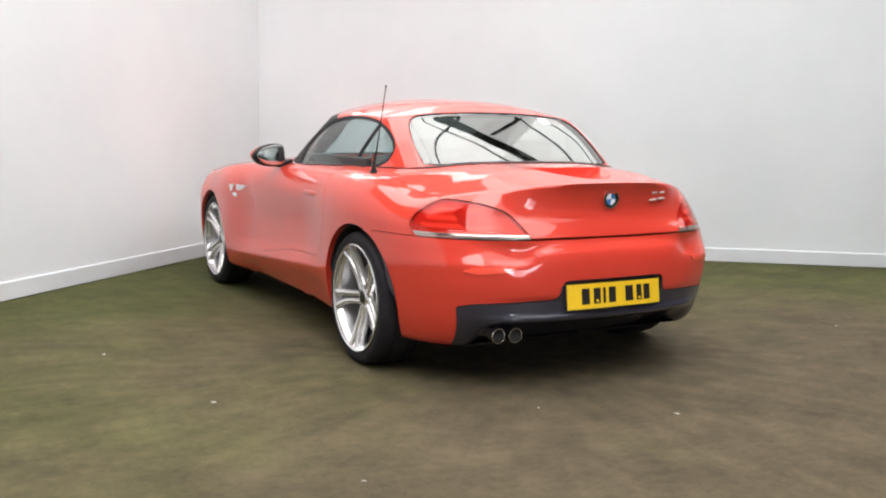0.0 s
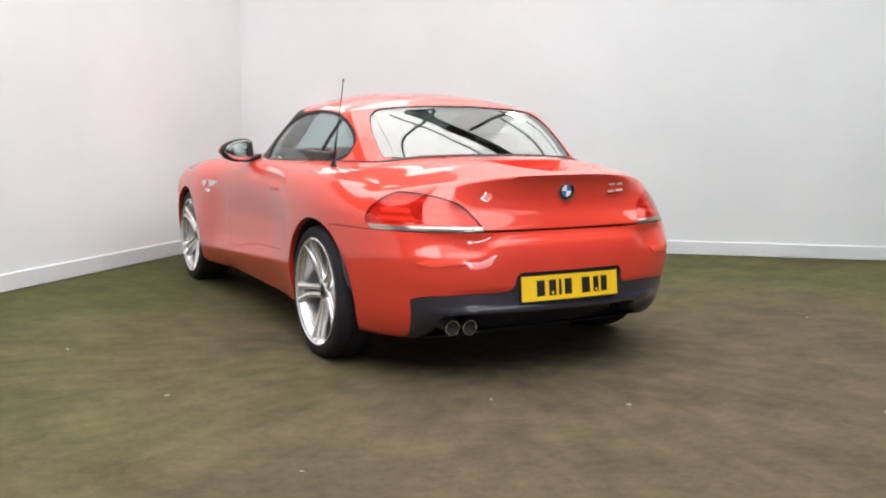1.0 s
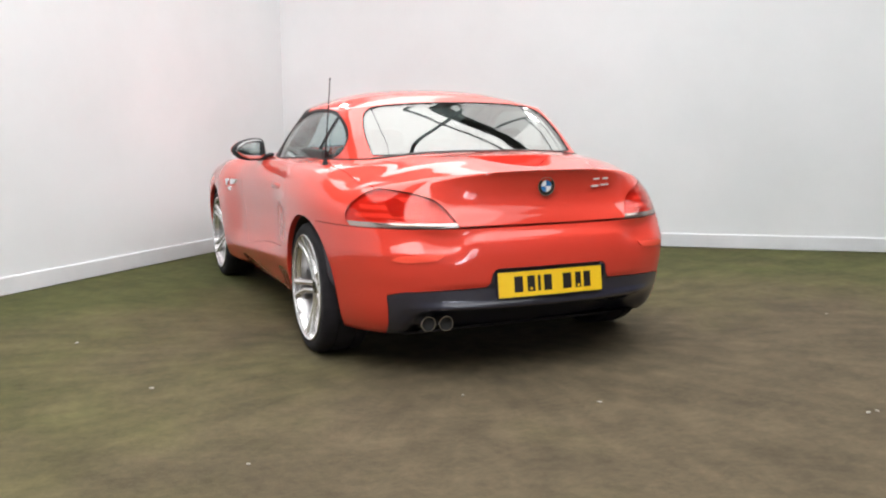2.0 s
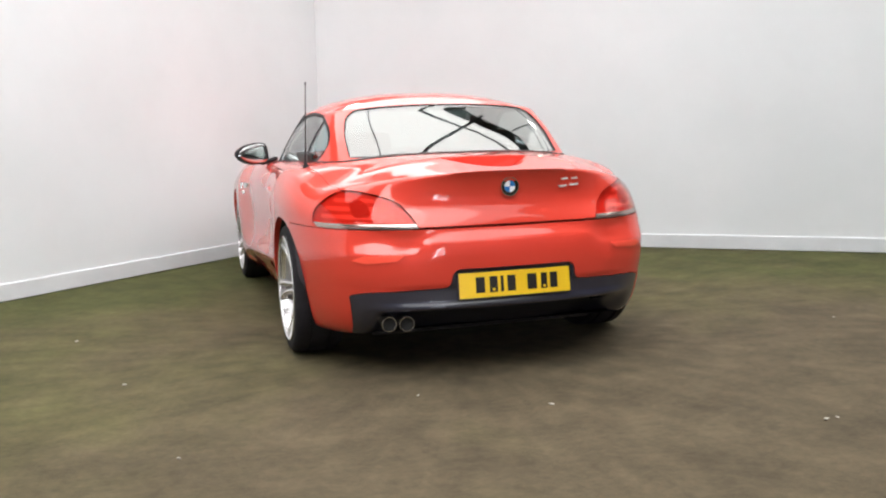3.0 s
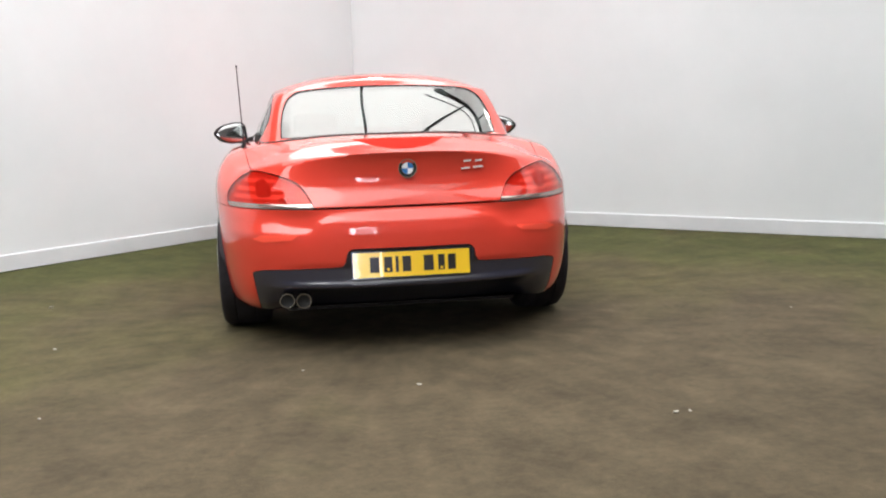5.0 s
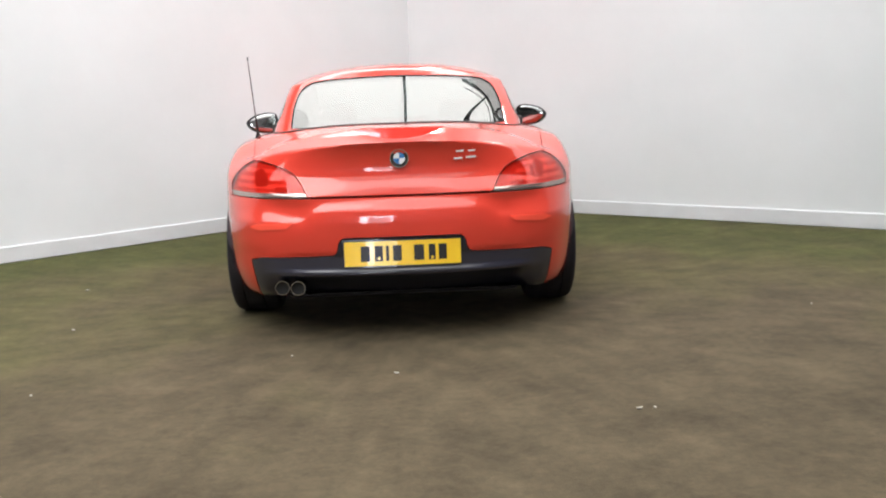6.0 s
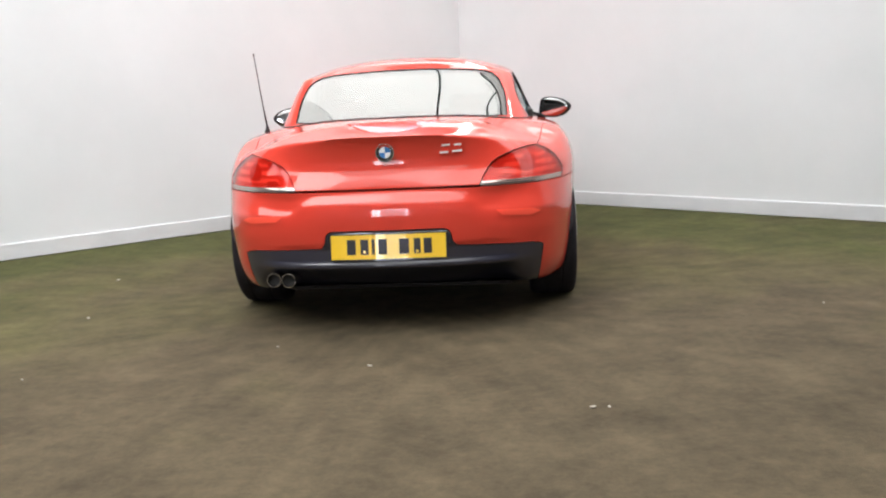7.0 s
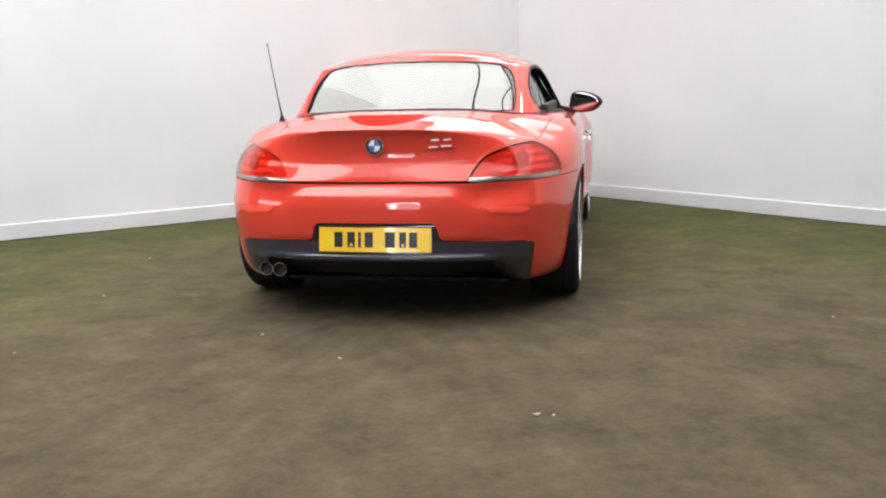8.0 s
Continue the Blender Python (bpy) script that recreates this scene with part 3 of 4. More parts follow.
BUMPER_SIDE = [(-1.2, 0.10), (-0.18, 0.10), (-0.18, 0.664), (-1.2, 0.664)]
DIFF = rounded([(-0.662, 0.10), (0.662, 0.10), (0.702, 0.378), (0.650, 0.394), (0.305, 0.408), (0.290, 0.43), (0.284, 0.470), (0.262, 0.488), (-0.262, 0.488), (-0.284, 0.470), (-0.290, 0.43), (-0.305, 0.408), (-0.650, 0.394), (-0.702, 0.378)],
               [0, 0, 0.012, 0.04, 0.02, 0.02, 0.02, 0.02, 0.02, 0.02, 0.02, 0.02, 0.04, 0.012], 4)
DOOR = rounded([(0.46, 0.455), (0.95, 0.435), (1.46, 0.36), (1.60, 0.56), (1.56, 0.99), (0.44, 0.99), (0.36, 0.72)], [0.10, 0.1, 0.10, 0.1, 0.01, 0.01, 0.2], 6)
HOOD = rounded([(-0.62, 3.26), (-0.74, 2.6), (-0.70, 1.72), (0.70, 1.72), (0.74, 2.6), (0.62, 3.26)], [0.2, 0.2, 0.05, 0.05, 0.2, 0.2], 5)
GAP = 0.0034

shell = BODY
# wheel wells and cockpit
for y, r in ((0.0, 0.356), (2.496, 0.350)):
    for side in (-1, 1):
        well = [(y + r * math.cos(a), 0.318 + r * math.sin(a)) for a in np.linspace(0, 2 * math.pi, 64, endpoint=False)]
        shell = cut(shell, prism(well, "x", min(side * 0.58, side * 1.1), max(side * 0.58, side * 1.1)))
shell = cut(shell, box_bm((-0.66, 0.12, 0.42), (0.66, 1.50, 1.2), 0.06, 3))


def lamp_cutter(side, d):
    pts = grown(LAMP, d)
    return prism(pts if side > 0 else mirrored(pts), "y", -1.2, -0.30)


lid_full = [(x, y) for x, y in LID_PLAN] + [(-x, y) for x, y in reversed(LID_PLAN[1:-1])]
WHOLE = shell

# boot lid with the deck: within its plan, above the bumper, between the lamps
lid = cut(WHOLE, prism(grown(lid_full, -GAP), "z", 0.6705, 1.2), "INTERSECT")
for side in (-1, 1):
    lid = cut(lid, lamp_cutter(side, GAP))
# the scoop behind the high brake light
scoop = bmesh.new()
plan = [(0.226 * k, -0.425 - 0.30 * (1 - abs(k) ** 2.2) ** 0.75) for k in np.linspace(-1, 1, 33)]
low_ring = [scoop.verts.new((x * 0.74, -0.425 + (y + 0.425) * 0.97, 0.898 - (y + 0.425) * 0.042)) for x, y in plan]
top_ring = [scoop.verts.new((x * 1.18, -0.425 + (y + 0.425) * 1.10, 0.99)) for x, y in plan]
scoop.faces.new(low_ring)
scoop.faces.new(top_ring)
for k in range(33):
    scoop.faces.new((low_ring[k], low_ring[(k + 1) % 33], top_ring[(k + 1) % 33], top_ring[k]))
bmesh.ops.triangulate(scoop, faces=[f for f in scoop.faces if len(f.verts) > 4])
bmesh.ops.recalc_face_normals(scoop, faces=scoop.faces)
lid = cut(lid, scoop)
# everything under the lid's outline belongs to the lamps' pockets
bumper = cut(WHOLE, prism(grown(BUMPER_SIDE, -GAP), "x", -1.2, 1.2), "INTERSECT")
bumper = cut(bumper, prism(DIFF, "y", -1.2, -0.25))
diffuser = cut(WHOLE, prism(grown(BUMPER_SIDE, -GAP), "x", -1.2, 1.2), "INTERSECT")
diffuser = cut(diffuser, prism(grown(DIFF, -GAP), "y", -1.2, -0.25), "INTERSECT")
niche = box_bm((-0.275, -0.2, -0.066), (0.275, 0.0, 0.066), 0.006, 2)
bmesh.ops.transform(niche, matrix=pose(0, -0.822, 0.4145, -7, 0, 0), verts=niche.verts)
diffuser = cut(diffuser, niche)
main = cut(WHOLE, prism(BUMPER_SIDE, "x", -1.2, 1.2))
main = cut(main, prism(lid_full, "z", 0.660, 1.2))
main = cut(main, prism(HOOD, "z", 0.5, 1.2))
for side in (-1, 1):
    main = cut(main, lamp_cutter(side, 0.5 * GAP))
    lo, hi = (0.70, 1.1) if side > 0 else (-1.1, -0.70)
    main = cut(main, prism(DOOR, "x", lo, hi))
hood = cut(WHOLE, prism(grown(HOOD, -GAP), "z", 0.5, 1.2), "INTERSECT")

part("body", skinned(main, BODY, BODY_TREE), PAINT, car, smooth=False)
part("boot_lid", skinned(lid, BODY, BODY_TREE), PAINT, car, "red boot lid and rear deck with a pulled-up lip", smooth=False)
rear_bumper = part("rear_bumper", skinned(bumper, BODY, BODY_TREE), PAINT, car, smooth=False)
part("diffuser", skinned(diffuser, BODY, BODY_TREE), VALANCE, car, "blue-black plastic rear valance", smooth=False)
part("bonnet", skinned(hood, BODY, BODY_TREE), PAINT, car, smooth=False)
part("underbody", box_bm((-0.56, -0.45, 0.14), (0.56, 3.0, 0.2), 0.02), UNDER, car)

doors = {}
for side in (-1, 1):
    lo, hi = (0.70 + GAP, 1.1) if side > 0 else (-1.1, -0.70 - GAP)
    d = cut(WHOLE, prism(grown(DOOR, -GAP), "x", lo, hi), "INTERSECT")
    doors[side] = part("door", skinned(d, BODY, BODY_TREE), PAINT, car, smooth=False)
    # handle: a flat bar on a shallow bowl
    yh, zh = 0.60, 0.775
    xh = side * (body_width(yh, zh, side_rim(yh)) - 0.003)
    part("handle", box_bm((xh - 0.011, yh - 0.095, zh - 0.014), (xh + 0.011, yh + 0.095, zh + 0.014), 0.009, 3), PAINT, doors[side])

# ---- tail lamps ----
lamp_rind, lamp_skin = mesh_of(rind(BODY_SKIN, -0.0012, -0.007), "t"), moved(BODY_SKIN, -0.0012)
lamp_tree = tree_of(lamp_skin)
for side in (-1, 1):
    lens = cut(lamp_rind, lamp_cutter(side, 0.0), "INTERSECT")
    top = cut(lens, prism([(-1, 0.6875), (1, 0.6875), (1, 0.9), (-1, 0.9)], "y", -1.3, 0.2), "INTERSECT")
    low = cut(lens, prism([(-1, 0.6), (1, 0.6), (1, 0.6850), (-1, 0.6850)], "y", -1.3, 0.2), "INTERSECT")
    lamp = part("tail_lamp", skinned(top, lamp_skin, lamp_tree), LENS, car, "glossy red wrap-round tail lamp", smooth=False)
    bowl = cut(moved(BODY, -0.0125), lamp_cutter(side, -GAP), "INTERSECT")
    part("lamp_bowl", bowl, LAMP_BOWL, lamp, "red-silver lamp bowl behind the lens")
    bars = mesh_of(rind(BODY_SKIN, -0.0105, -0.0145), "t")
    for z0, z1, x0, x1 in ((0.704, 0.722, 0.50, 0.775), (0.738, 0.756, 0.52, 0.755), (0.774, 0.790, 0.56, 0.72)):
        pts = rounded([(x0, z0), (x1, z0), (x1, z1), (x0 + 0.02, z1)], 0.006, 3)
        part("light_bar", cut(bars, prism(pts if side > 0 else mirrored(pts), "y", -1.2, -0.33), "INTERSECT"), LIGHT_BAR, lamp, "pale red light bar behind the lens")
    for z0, z1 in ((0.60, 0.6735), (0.6765, 0.70)):
        piece = cut(low, prism([(-1, z0), (1, z0), (1, z1), (-1, z1)], "y", -1.3, 0.2), "INTERSECT")
        part("strip", skinned(piece, lamp_skin, lamp_tree), STRIP, lamp, "silver-grey strip along the lamp foot", smooth=False)
    cups = mesh_of(rind(BODY_SKIN, -0.0085, -0.0135), "t")
    for pts in (rounded([(0.60, 0.715), (0.665, 0.710), (0.675, 0.775), (0.635, 0.795), (0.60, 0.76)], 0.018, 4), rounded([(0.50, 0.694), (0.575, 0.694), (0.56, 0.712), (0.515, 0.712)], 0.006, 3)):
        part("bulb_cup", cut(cups, prism(pts if side > 0 else mirrored(pts), "y", -1.2, -0.33), "INTERSECT"), LAMP_CUP, lamp, "dark red bulb cup behind the lens")

# ---- hardtop and glass ----
REAR_GLASS = rounded([(-0.555, 0.950), (0.555, 0.950), (0.551, 1.06), (0.520, 1.148), (0.466, 1.188), (0.36, 1.201), (0.12, 1.213), (-0.12, 1.213), (-0.36, 1.201), (-0.466, 1.188), (-0.520, 1.148), (-0.551, 1.06)], [0.01, 0.01, 0.05, 0.03, 0.03, 0.1, 0.1, 0.1, 0.1, 0.03, 0.03, 0.05], 5)
SIDE_GLASS = rounded([(1.115, 0.885), (0.23, 0.918), (0.118, 0.955), (0.104, 1.018), (0.155, 1.075), (0.249, 1.127), (0.364, 1.164), (0.50, 1.180), (0.68, 1.187), (0.845, 1.173), (0.977, 1.131), (1.091, 1.061), (1.130, 0.985)], [0.0, 0.05, 0.03, 0.03, 0.04, 0.05, 0.05, 0.06, 0.08, 0.06, 0.06, 0.06, 0.05], 4)
SCREEN = rounded([(-0.70, 0.92), (0.70, 0.92), (0.56, 1.215), (-0.56, 1.215)], [0.02, 0.02, 0.05, 0.05], 5)


def glass_cutter(which, d, side=1):
    if which == "rear":
        return prism(grown(REAR_GLASS, d), "y", -0.6, 0.36)
    if which == "screen":
        return prism(grown(SCREEN, d), "y", 0.98, 2.3)
    return prism(grown(SIDE_GLASS, d), "x", *((0.52, 1.0) if side > 0 else (-1.0, -0.52)))


top = mesh_of(rind(ROOF, 0.0, -0.028), "t")
pane_solid = mesh_of(rind(ROOF, -0.005, -0.010), "t")
lining = mesh_of(rind(ROOF, -0.0285, -0.034), "t")
seal_solid = mesh_of(rind(ROOF, -0.002, -0.016), "t")
pane_base = moved(ROOF, -0.005)
pane_tree = tree_of(pane_base)
openings = (("rear", 1, "rear_window", 0.0055), ("screen", 1, "windscreen", 0.02), ("side", -1, "side_window", 0.016), ("side", 1, "side_window", 0.016))
for which, side, nm, seal in openings:
    top = cut(top, glass_cutter(which, 0.0, side))
    lining = cut(lining, glass_cutter(which, 0.003, side))
    pane = cut(pane_solid, glass_cutter(which, -seal * 0.7, side), "INTERSECT")
    if which == "side" and side > 0:
        pane = cut(pane, prism([(0.0, 0.85), (0.452, 0.85), (0.33, 1.2), (0.0, 1.2)], "x", 0.4, 1.0), "INTERSECT")
    w = part(nm, skinned(pane, pane_base, pane_tree), GLASS if which == "rear" else CLEAR, car, "tinted curved glass pane", smooth=False)
    ring = cut(cut(seal_solid, glass_cutter(which, -0.0008, side), "INTERSECT"), glass_cutter(which, -seal, side))
    part("seal", ring, BLACK_TRIM, w, "black rubber window seal")
    if which == "side":
        slant = [(0.452, 0.905), (0.474, 0.905), (0.345, 1.15), (0.325, 1.145)]
        bar_solid = cut(mesh_of(rind(ROOF, -0.003, -0.014), "t"), prism(slant, "x", *((0.52, 1.0) if side > 0 else (-1.0, -0.52))), "INTERSECT")
        part("divider", bar_solid, BLACK_TRIM, w, "dark bar between the side panes")
# thick dark lining on the inside of the windscreen pillars
SHEATH = [(1.125, 0.86), (1.140, 0.985), (1.100, 1.066), (0.985, 1.138), (0.852, 1.180), (0.90, 1.22), (1.25, 1.15), (1.45, 0.86)]
for side in (-1, 1):
    lo, hi = sorted((side * 0.50, side * 1.0))
    sheath = cut(mesh_of(rind(ROOF, -0.0345, -0.105), "t"), prism(SHEATH, "x", lo, hi), "INTERSECT")
    part("pillar_lining", sheath, BLACK_TRIM, car, "black lining inside the windscreen pillar")
part("headliner", lining, HEADLINER, car, "dark grey cloth roof lining")
# black windscreen pillars
PILLAR = [(0.84, 1.16), (0.90, 1.196), (1.03, 1.182), (1.15, 1.166), (2.4, 1.166), (2.4, 0.80), (1.10, 0.80)]
pillars = cut(top, prism(PILLAR, "x", -1.2, 1.2), "INTERSECT")
top = cut(top, prism(PILLAR, "x", -1.2, 1.2))
part("windscreen_frame", skinned(pillars, ROOF, tree_of(ROOF)), BLACK_TRIM, car, "black windscreen pillars", smooth=False)
# the roof shell parts into a rear piece and a front piece
SPLIT = [(-0.9, 0.39), (-0.64, 0.375), (-0.50, 0.315), (0.0, 0.30), (0.50, 0.315), (0.64, 0.375), (0.9, 0.39), (0.9, 2.5), (-0.9, 2.5)]
rear_top = cut(top, prism(SPLIT, "z", 1.10, 1.5))
top = cut(top, prism(grown(SPLIT, -0.004), "z", 1.1, 1.5), "INTERSECT")
part("hardtop_rear", skinned(rear_top, ROOF, tree_of(ROOF)), PAINT, car, "red rear piece of the folding hardtop", smooth=False)
# black rubber where the hardtop meets the deck
foot_seal = cut(mesh_of(rind(ROOF, 0.002, -0.012), "t"), moved(BODY, 0.0045), "INTERSECT")
part("deck_seal", foot_seal, BLACK_TRIM, car, "black rubber seal round the foot of the hardtop")
for side in (-1, 1):
    lo, hi = sorted((side * 0.665, side * 0.698))
    part("door_top", box_bm((lo, 0.30, 0.86), (hi, 1.20, 0.972), 0.012, 3), LEATHER, car, "dark padded top of the door lining")
# dark trim round the cockpit, under the hardtop
rim_pts = [roof_outline(s, 0.0)[:2] for s in np.linspace(0, 3, 40)]
ring = grown([*rim_pts, *[(-x, y) for x, y in reversed(rim_pts[1:-1])]], -0.018)
ledge = cut(mesh_of(rind(BODY_SKIN, 0.004, -0.003), "t"), prism(ring, "z", 0.80, 1.2), "INTERSECT")
ledge = cut(ledge, box_bm((-0.645, 0.135, 0.42), (0.645, 1.485, 1.25), 0.05, 3))
part("cockpit_trim", ledge, LEATHER, car, "dark trim round the cockpit opening")
tub = cut(mesh_of(box_bm((-0.655, 0.125, 0.425), (0.655, 1.495, 0.925), 0.05, 3), "t"), box_bm((-0.647, 0.133, 0.433), (0.647, 1.487, 1.2), 0.05, 3))
part("cockpit_lining", tub, LEATHER, car, "dark lining of the cockpit")
part("hardtop", skinned(top, ROOF, tree_of(ROOF)), PAINT, car, "red folding hardtop roof shell", smooth=False)

# ---- wheels ----
def lathe(profile, seg=72, axis_x=True):
    """Turns a profile of (radius, along) round the x axis."""
    bm = bmesh.new()
    rings = []
    for r, a in profile:
        rings.append([bm.verts.new((a, r * math.cos(t), r * math.sin(t))) for t in np.linspace(0, 2 * math.pi, seg, endpoint=False)])
    for p, q in zip(rings, rings[1:]):
        for i in range(seg):
            bm.faces.new((p[i], p[(i + 1) % seg], q[(i + 1) % seg], q[i]))
    bmesh.ops.recalc_face_normals(bm, faces=bm.faces)
    return bm


def wheel(x, y, turn, width, side):
    """A wheel whose outer face looks to -x, then turned to its side. Its foot stands on the floor."""
    hub = new("wheel")
    hub.parent = car
    w = width / 2
    R = 0.318
    tyre = lathe([(0.244, -w + 0.018), (0.262, -w + 0.006), (0.285, -w + 0.002), (0.300, -w + 0.007), (0.311, -w + 0.018), (0.3165, -w + 0.035), (R, -w + 0.06),
                  (R, -0.052), (0.311, -0.050), (0.311, -0.042), (R, -0.040), (R, 0.040), (0.311, 0.042), (0.311, 0.050), (R, 0.052),
                  (R, w - 0.06), (0.3165, w - 0.035), (0.311, w - 0.018), (0.300, w - 0.006), (0.285, w), (0.262, w - 0.004), (0.244, w - 0.018)], 96)
    part("tyre", tyre, RUBBER, hub, limit=30)
    rim = part("rim", lathe([(0.247, -w + 0.004), (0.2535, -w - 0.002), (0.2575, -w + 0.001), (0.2565, -w + 0.009), (0.2515, -w + 0.010), (0.247, -w + 0.013), (0.243, -w + 0.022), (0.236, -w + 0.038)], 96), ALLOY, hub, "silver alloy rim", limit=30)
    part("barrel", lathe([(0.2358, -w + 0.037), (0.230, -w + 0.055), (0.222, -w + 0.10), (0.218, w - 0.03), (0.24, w - 0.01)], 72), RIM_DARK, rim, "grey inner barrel of the rim", limit=30)
    # five pairs of slim spokes, dished towards the hub
    for k in range(10):
        bm = bmesh.new()
        rows = []
        away = 1 if k % 2 else -1
        for j in range(11):
            t = j / 10
            r = 0.045 + t * 0.204
            ang = 2 * math.pi * (k // 2) / 5 + 0.05 * math.sin(math.pi * t)
            off = away * (0.0165 + 0.003 * (1 - t) ** 2 + 0.020 * t ** 3)
            half = 0.0122 + 0.002 * (1 - t) ** 2 + 0.006 * t ** 3
            depth = -w + 0.046 - 0.041 * t ** 1.5
            cx, cz = math.cos(ang), math.sin(ang)
            ring = []
            for a, b in ((-half - 0.002, 0.034), (-half, 0.007), (-half * 0.7, 0.001), (0.0, -0.0012), (half * 0.7, 0.001), (half, 0.007), (half + 0.002, 0.034)):
                a += off
                ring.append(bm.verts.new((depth + b, r * cx - a * cz, r * cz + a * cx)))
            rows.append(ring)
        for p, q in zip(rows, rows[1:]):
            for i in range(7):
                bm.faces.new((p[i], p[(i + 1) % 7], q[(i + 1) % 7], q[i]))
        bm.faces.new(rows[0])
        bm.faces.new(rows[-1])
        bmesh.ops.recalc_face_normals(bm, faces=bm.faces)
        part("spoke", bm, ALLOY, rim, limit=50)
    part("hub_plate", lathe([(0.0001, -w + 0.044), (0.032, -w + 0.044), (0.036, -w + 0.048), (0.060, -w + 0.056), (0.078, -w + 0.064), (0.080, -w + 0.09), (0.0001, -w + 0.09)], 40), ALLOY, rim, limit=40)
    part("hub_cap", lathe([(0.0001, -w + 0.040), (0.028, -w + 0.041), (0.031, -w + 0.045)], 32), BADGE_BLACK, rim)
    for k in range(5):
        a = 2 * math.pi * (k + 0.5) / 5
        b = lathe([(0.0001, -w + 0.050), (0.009, -w + 0.050), (0.010, -w + 0.062), (0.010, -w + 0.07)], 8)
        bmesh.ops.translate(b, verts=b.verts, vec=(0, 0.056 * math.cos(a), 0.056 * math.sin(a)))
        part("wheel_bolt", b, DISC, rim, limit=40)
    part("brake_disc", lathe([(0.07, -w + 0.105), (0.165, -w + 0.105), (0.165, -w + 0.13), (0.07, -w + 0.13)], 64), DISC, hub, "grey steel brake disc")
    part("well_liner", lathe([(0.0001, -w + 0.16), (0.21, -w + 0.16), (0.212, -w + 0.17)], 40), UNDER, hub)
    hub.matrix_local = pose(x, y, R, turn, 0, 0) if side < 0 else pose(x, y, R, 0, 0, 180) @ pose(0, 0, 0, turn, 0, 0)
    return hub


wheel(-0.764, 0.0, -11, 0.24, -1)
wheel(0.764, 0.0, 47, 0.24, 1)
wheel(-0.752, 2.496, -34, 0.222, -1)
wheel(0.752, 2.496, 5, 0.222, 1)
for y, r, reach in ((0.0, 0.356, 0.868), (2.496, 0.350, 0.850)):
    for side in (-1, 1):
        bm = lathe([(r - 0.0015, side * 0.585), (r - 0.0015, side * reach), (r - 0.006, side * reach), (r - 0.006, side * 0.585), (r - 0.0015, side * 0.585)], 72)
        for v in bm.verts:
            if abs(v.co.x) > 0.79:
                v.co.x = side * (0.80 + (reach - 0.80) * smooth(-0.02, 0.12, v.co.z))
        bmesh.ops.delete(bm, geom=[v for v in bm.verts if v.co.z < -0.13], context="VERTS")
        part("arch_liner", bm, UNDER, car, "black liner inside the wheel arch", limit=30).location = (0, y, 0.318)
for y in (0.0, 2.496):
    part("axle", box_bm((-0.60, y - 0.05, 0.27), (0.60, y + 0.05, 0.36), 0.02), UNDER, car)


# ---- fittings at the rear ----
def rear_y(x, z):
    hit = BODY_TREE.ray_cast(Vector((x, -3, z)), Vector((0, 1, 0)))
    return hit[0].y


def disc(r, depth, seg=40, a0=0.0, a1=2 * math.pi, inner=0.0, y=0.0):
    """A disc or a slice of one that faces -y."""
    bm = bmesh.new()
    pts = [(r * math.cos(a), r * math.sin(a)) for a in np.linspace(a0, a1, seg + 1)[: seg if a1 - a0 > 6.2 else seg + 1]]
    if inner:
        pts2 = [(inner * math.cos(a), inner * math.sin(a)) for a in np.linspace(a0, a1, seg + 1)[: seg if a1 - a0 > 6.2 else seg + 1]]
        n = len(pts)
        v = [[bm.verts.new((p[0], y - d, p[1])) for p in ps] for ps, d in ((pts, 0), (pts, depth), (pts2, depth), (pts2, 0))]
        for p, q in zip(v, v[1:] + v[:1]):
            for i in range(n):
                bm.faces.new((p[i], p[(i + 1) % n], q[(i + 1) % n], q[i]))
    else:
        if a1 - a0 < 6.2:
            pts.append((0, 0))
        n = len(pts)
        lo, hi = [bm.verts.new((p[0], y, p[1])) for p in pts], [bm.verts.new((p[0], y - depth, p[1])) for p in pts]
        bm.faces.new(lo)
        bm.faces.new(hi)
        for i in range(n):
            bm.faces.new((lo[i], lo[(i + 1) % n], hi[(i + 1) % n], hi[i]))
    bmesh.ops.recalc_face_normals(bm, faces=bm.faces)
    return bm


# round badge: chrome rim, black ring, blue and white quarters
badge = new("badge")
badge.parent = car
badge.matrix_local = pose(0, rear_y(0, 0.829) - 0.001, 0.829, 3, 0, 0)
part("badge_body", disc(0.040, 0.008, 48, y=0.004), BADGE_BLACK, badge)
part("badge_rim", disc(0.042, 0.008, 48, inner=0.0375, y=-0.002), CHROME, badge)
part("badge_ring", disc(0.0275, 0.003, 40, inner=0.0255, y=-0.004), CHROME, badge)
for k in range(4):
    part("badge_quarter", disc(0.0255, 0.0025, 10, k * math.pi / 2, (k + 1) * math.pi / 2, y=-0.0042), (BADGE_WHITE, BADGE_BLUE)[(k + 1) % 2], badge)

# model mark: plain bright bars
mark = new("model_mark")
mark.parent = car
mark.matrix_local = pose(0.295, rear_y(0.295, 0.834) - 0.002, 0.834, -4, 0, 10)


def bar(p, q, wide, deep=0.005):
    p, q = Vector((p[0], 0, p[1])), Vector((q[0], 0, q[1]))
    d = (q - p).normalized()
    n = Vector((-d.z, 0, d.x)) * wide / 2
    return prism([((p + n).x, (p + n).z), ((q + n).x, (q + n).z), ((q - n).x, (q - n).z), ((p - n).x, (p - n).z)], "y", -deep, 0.004)


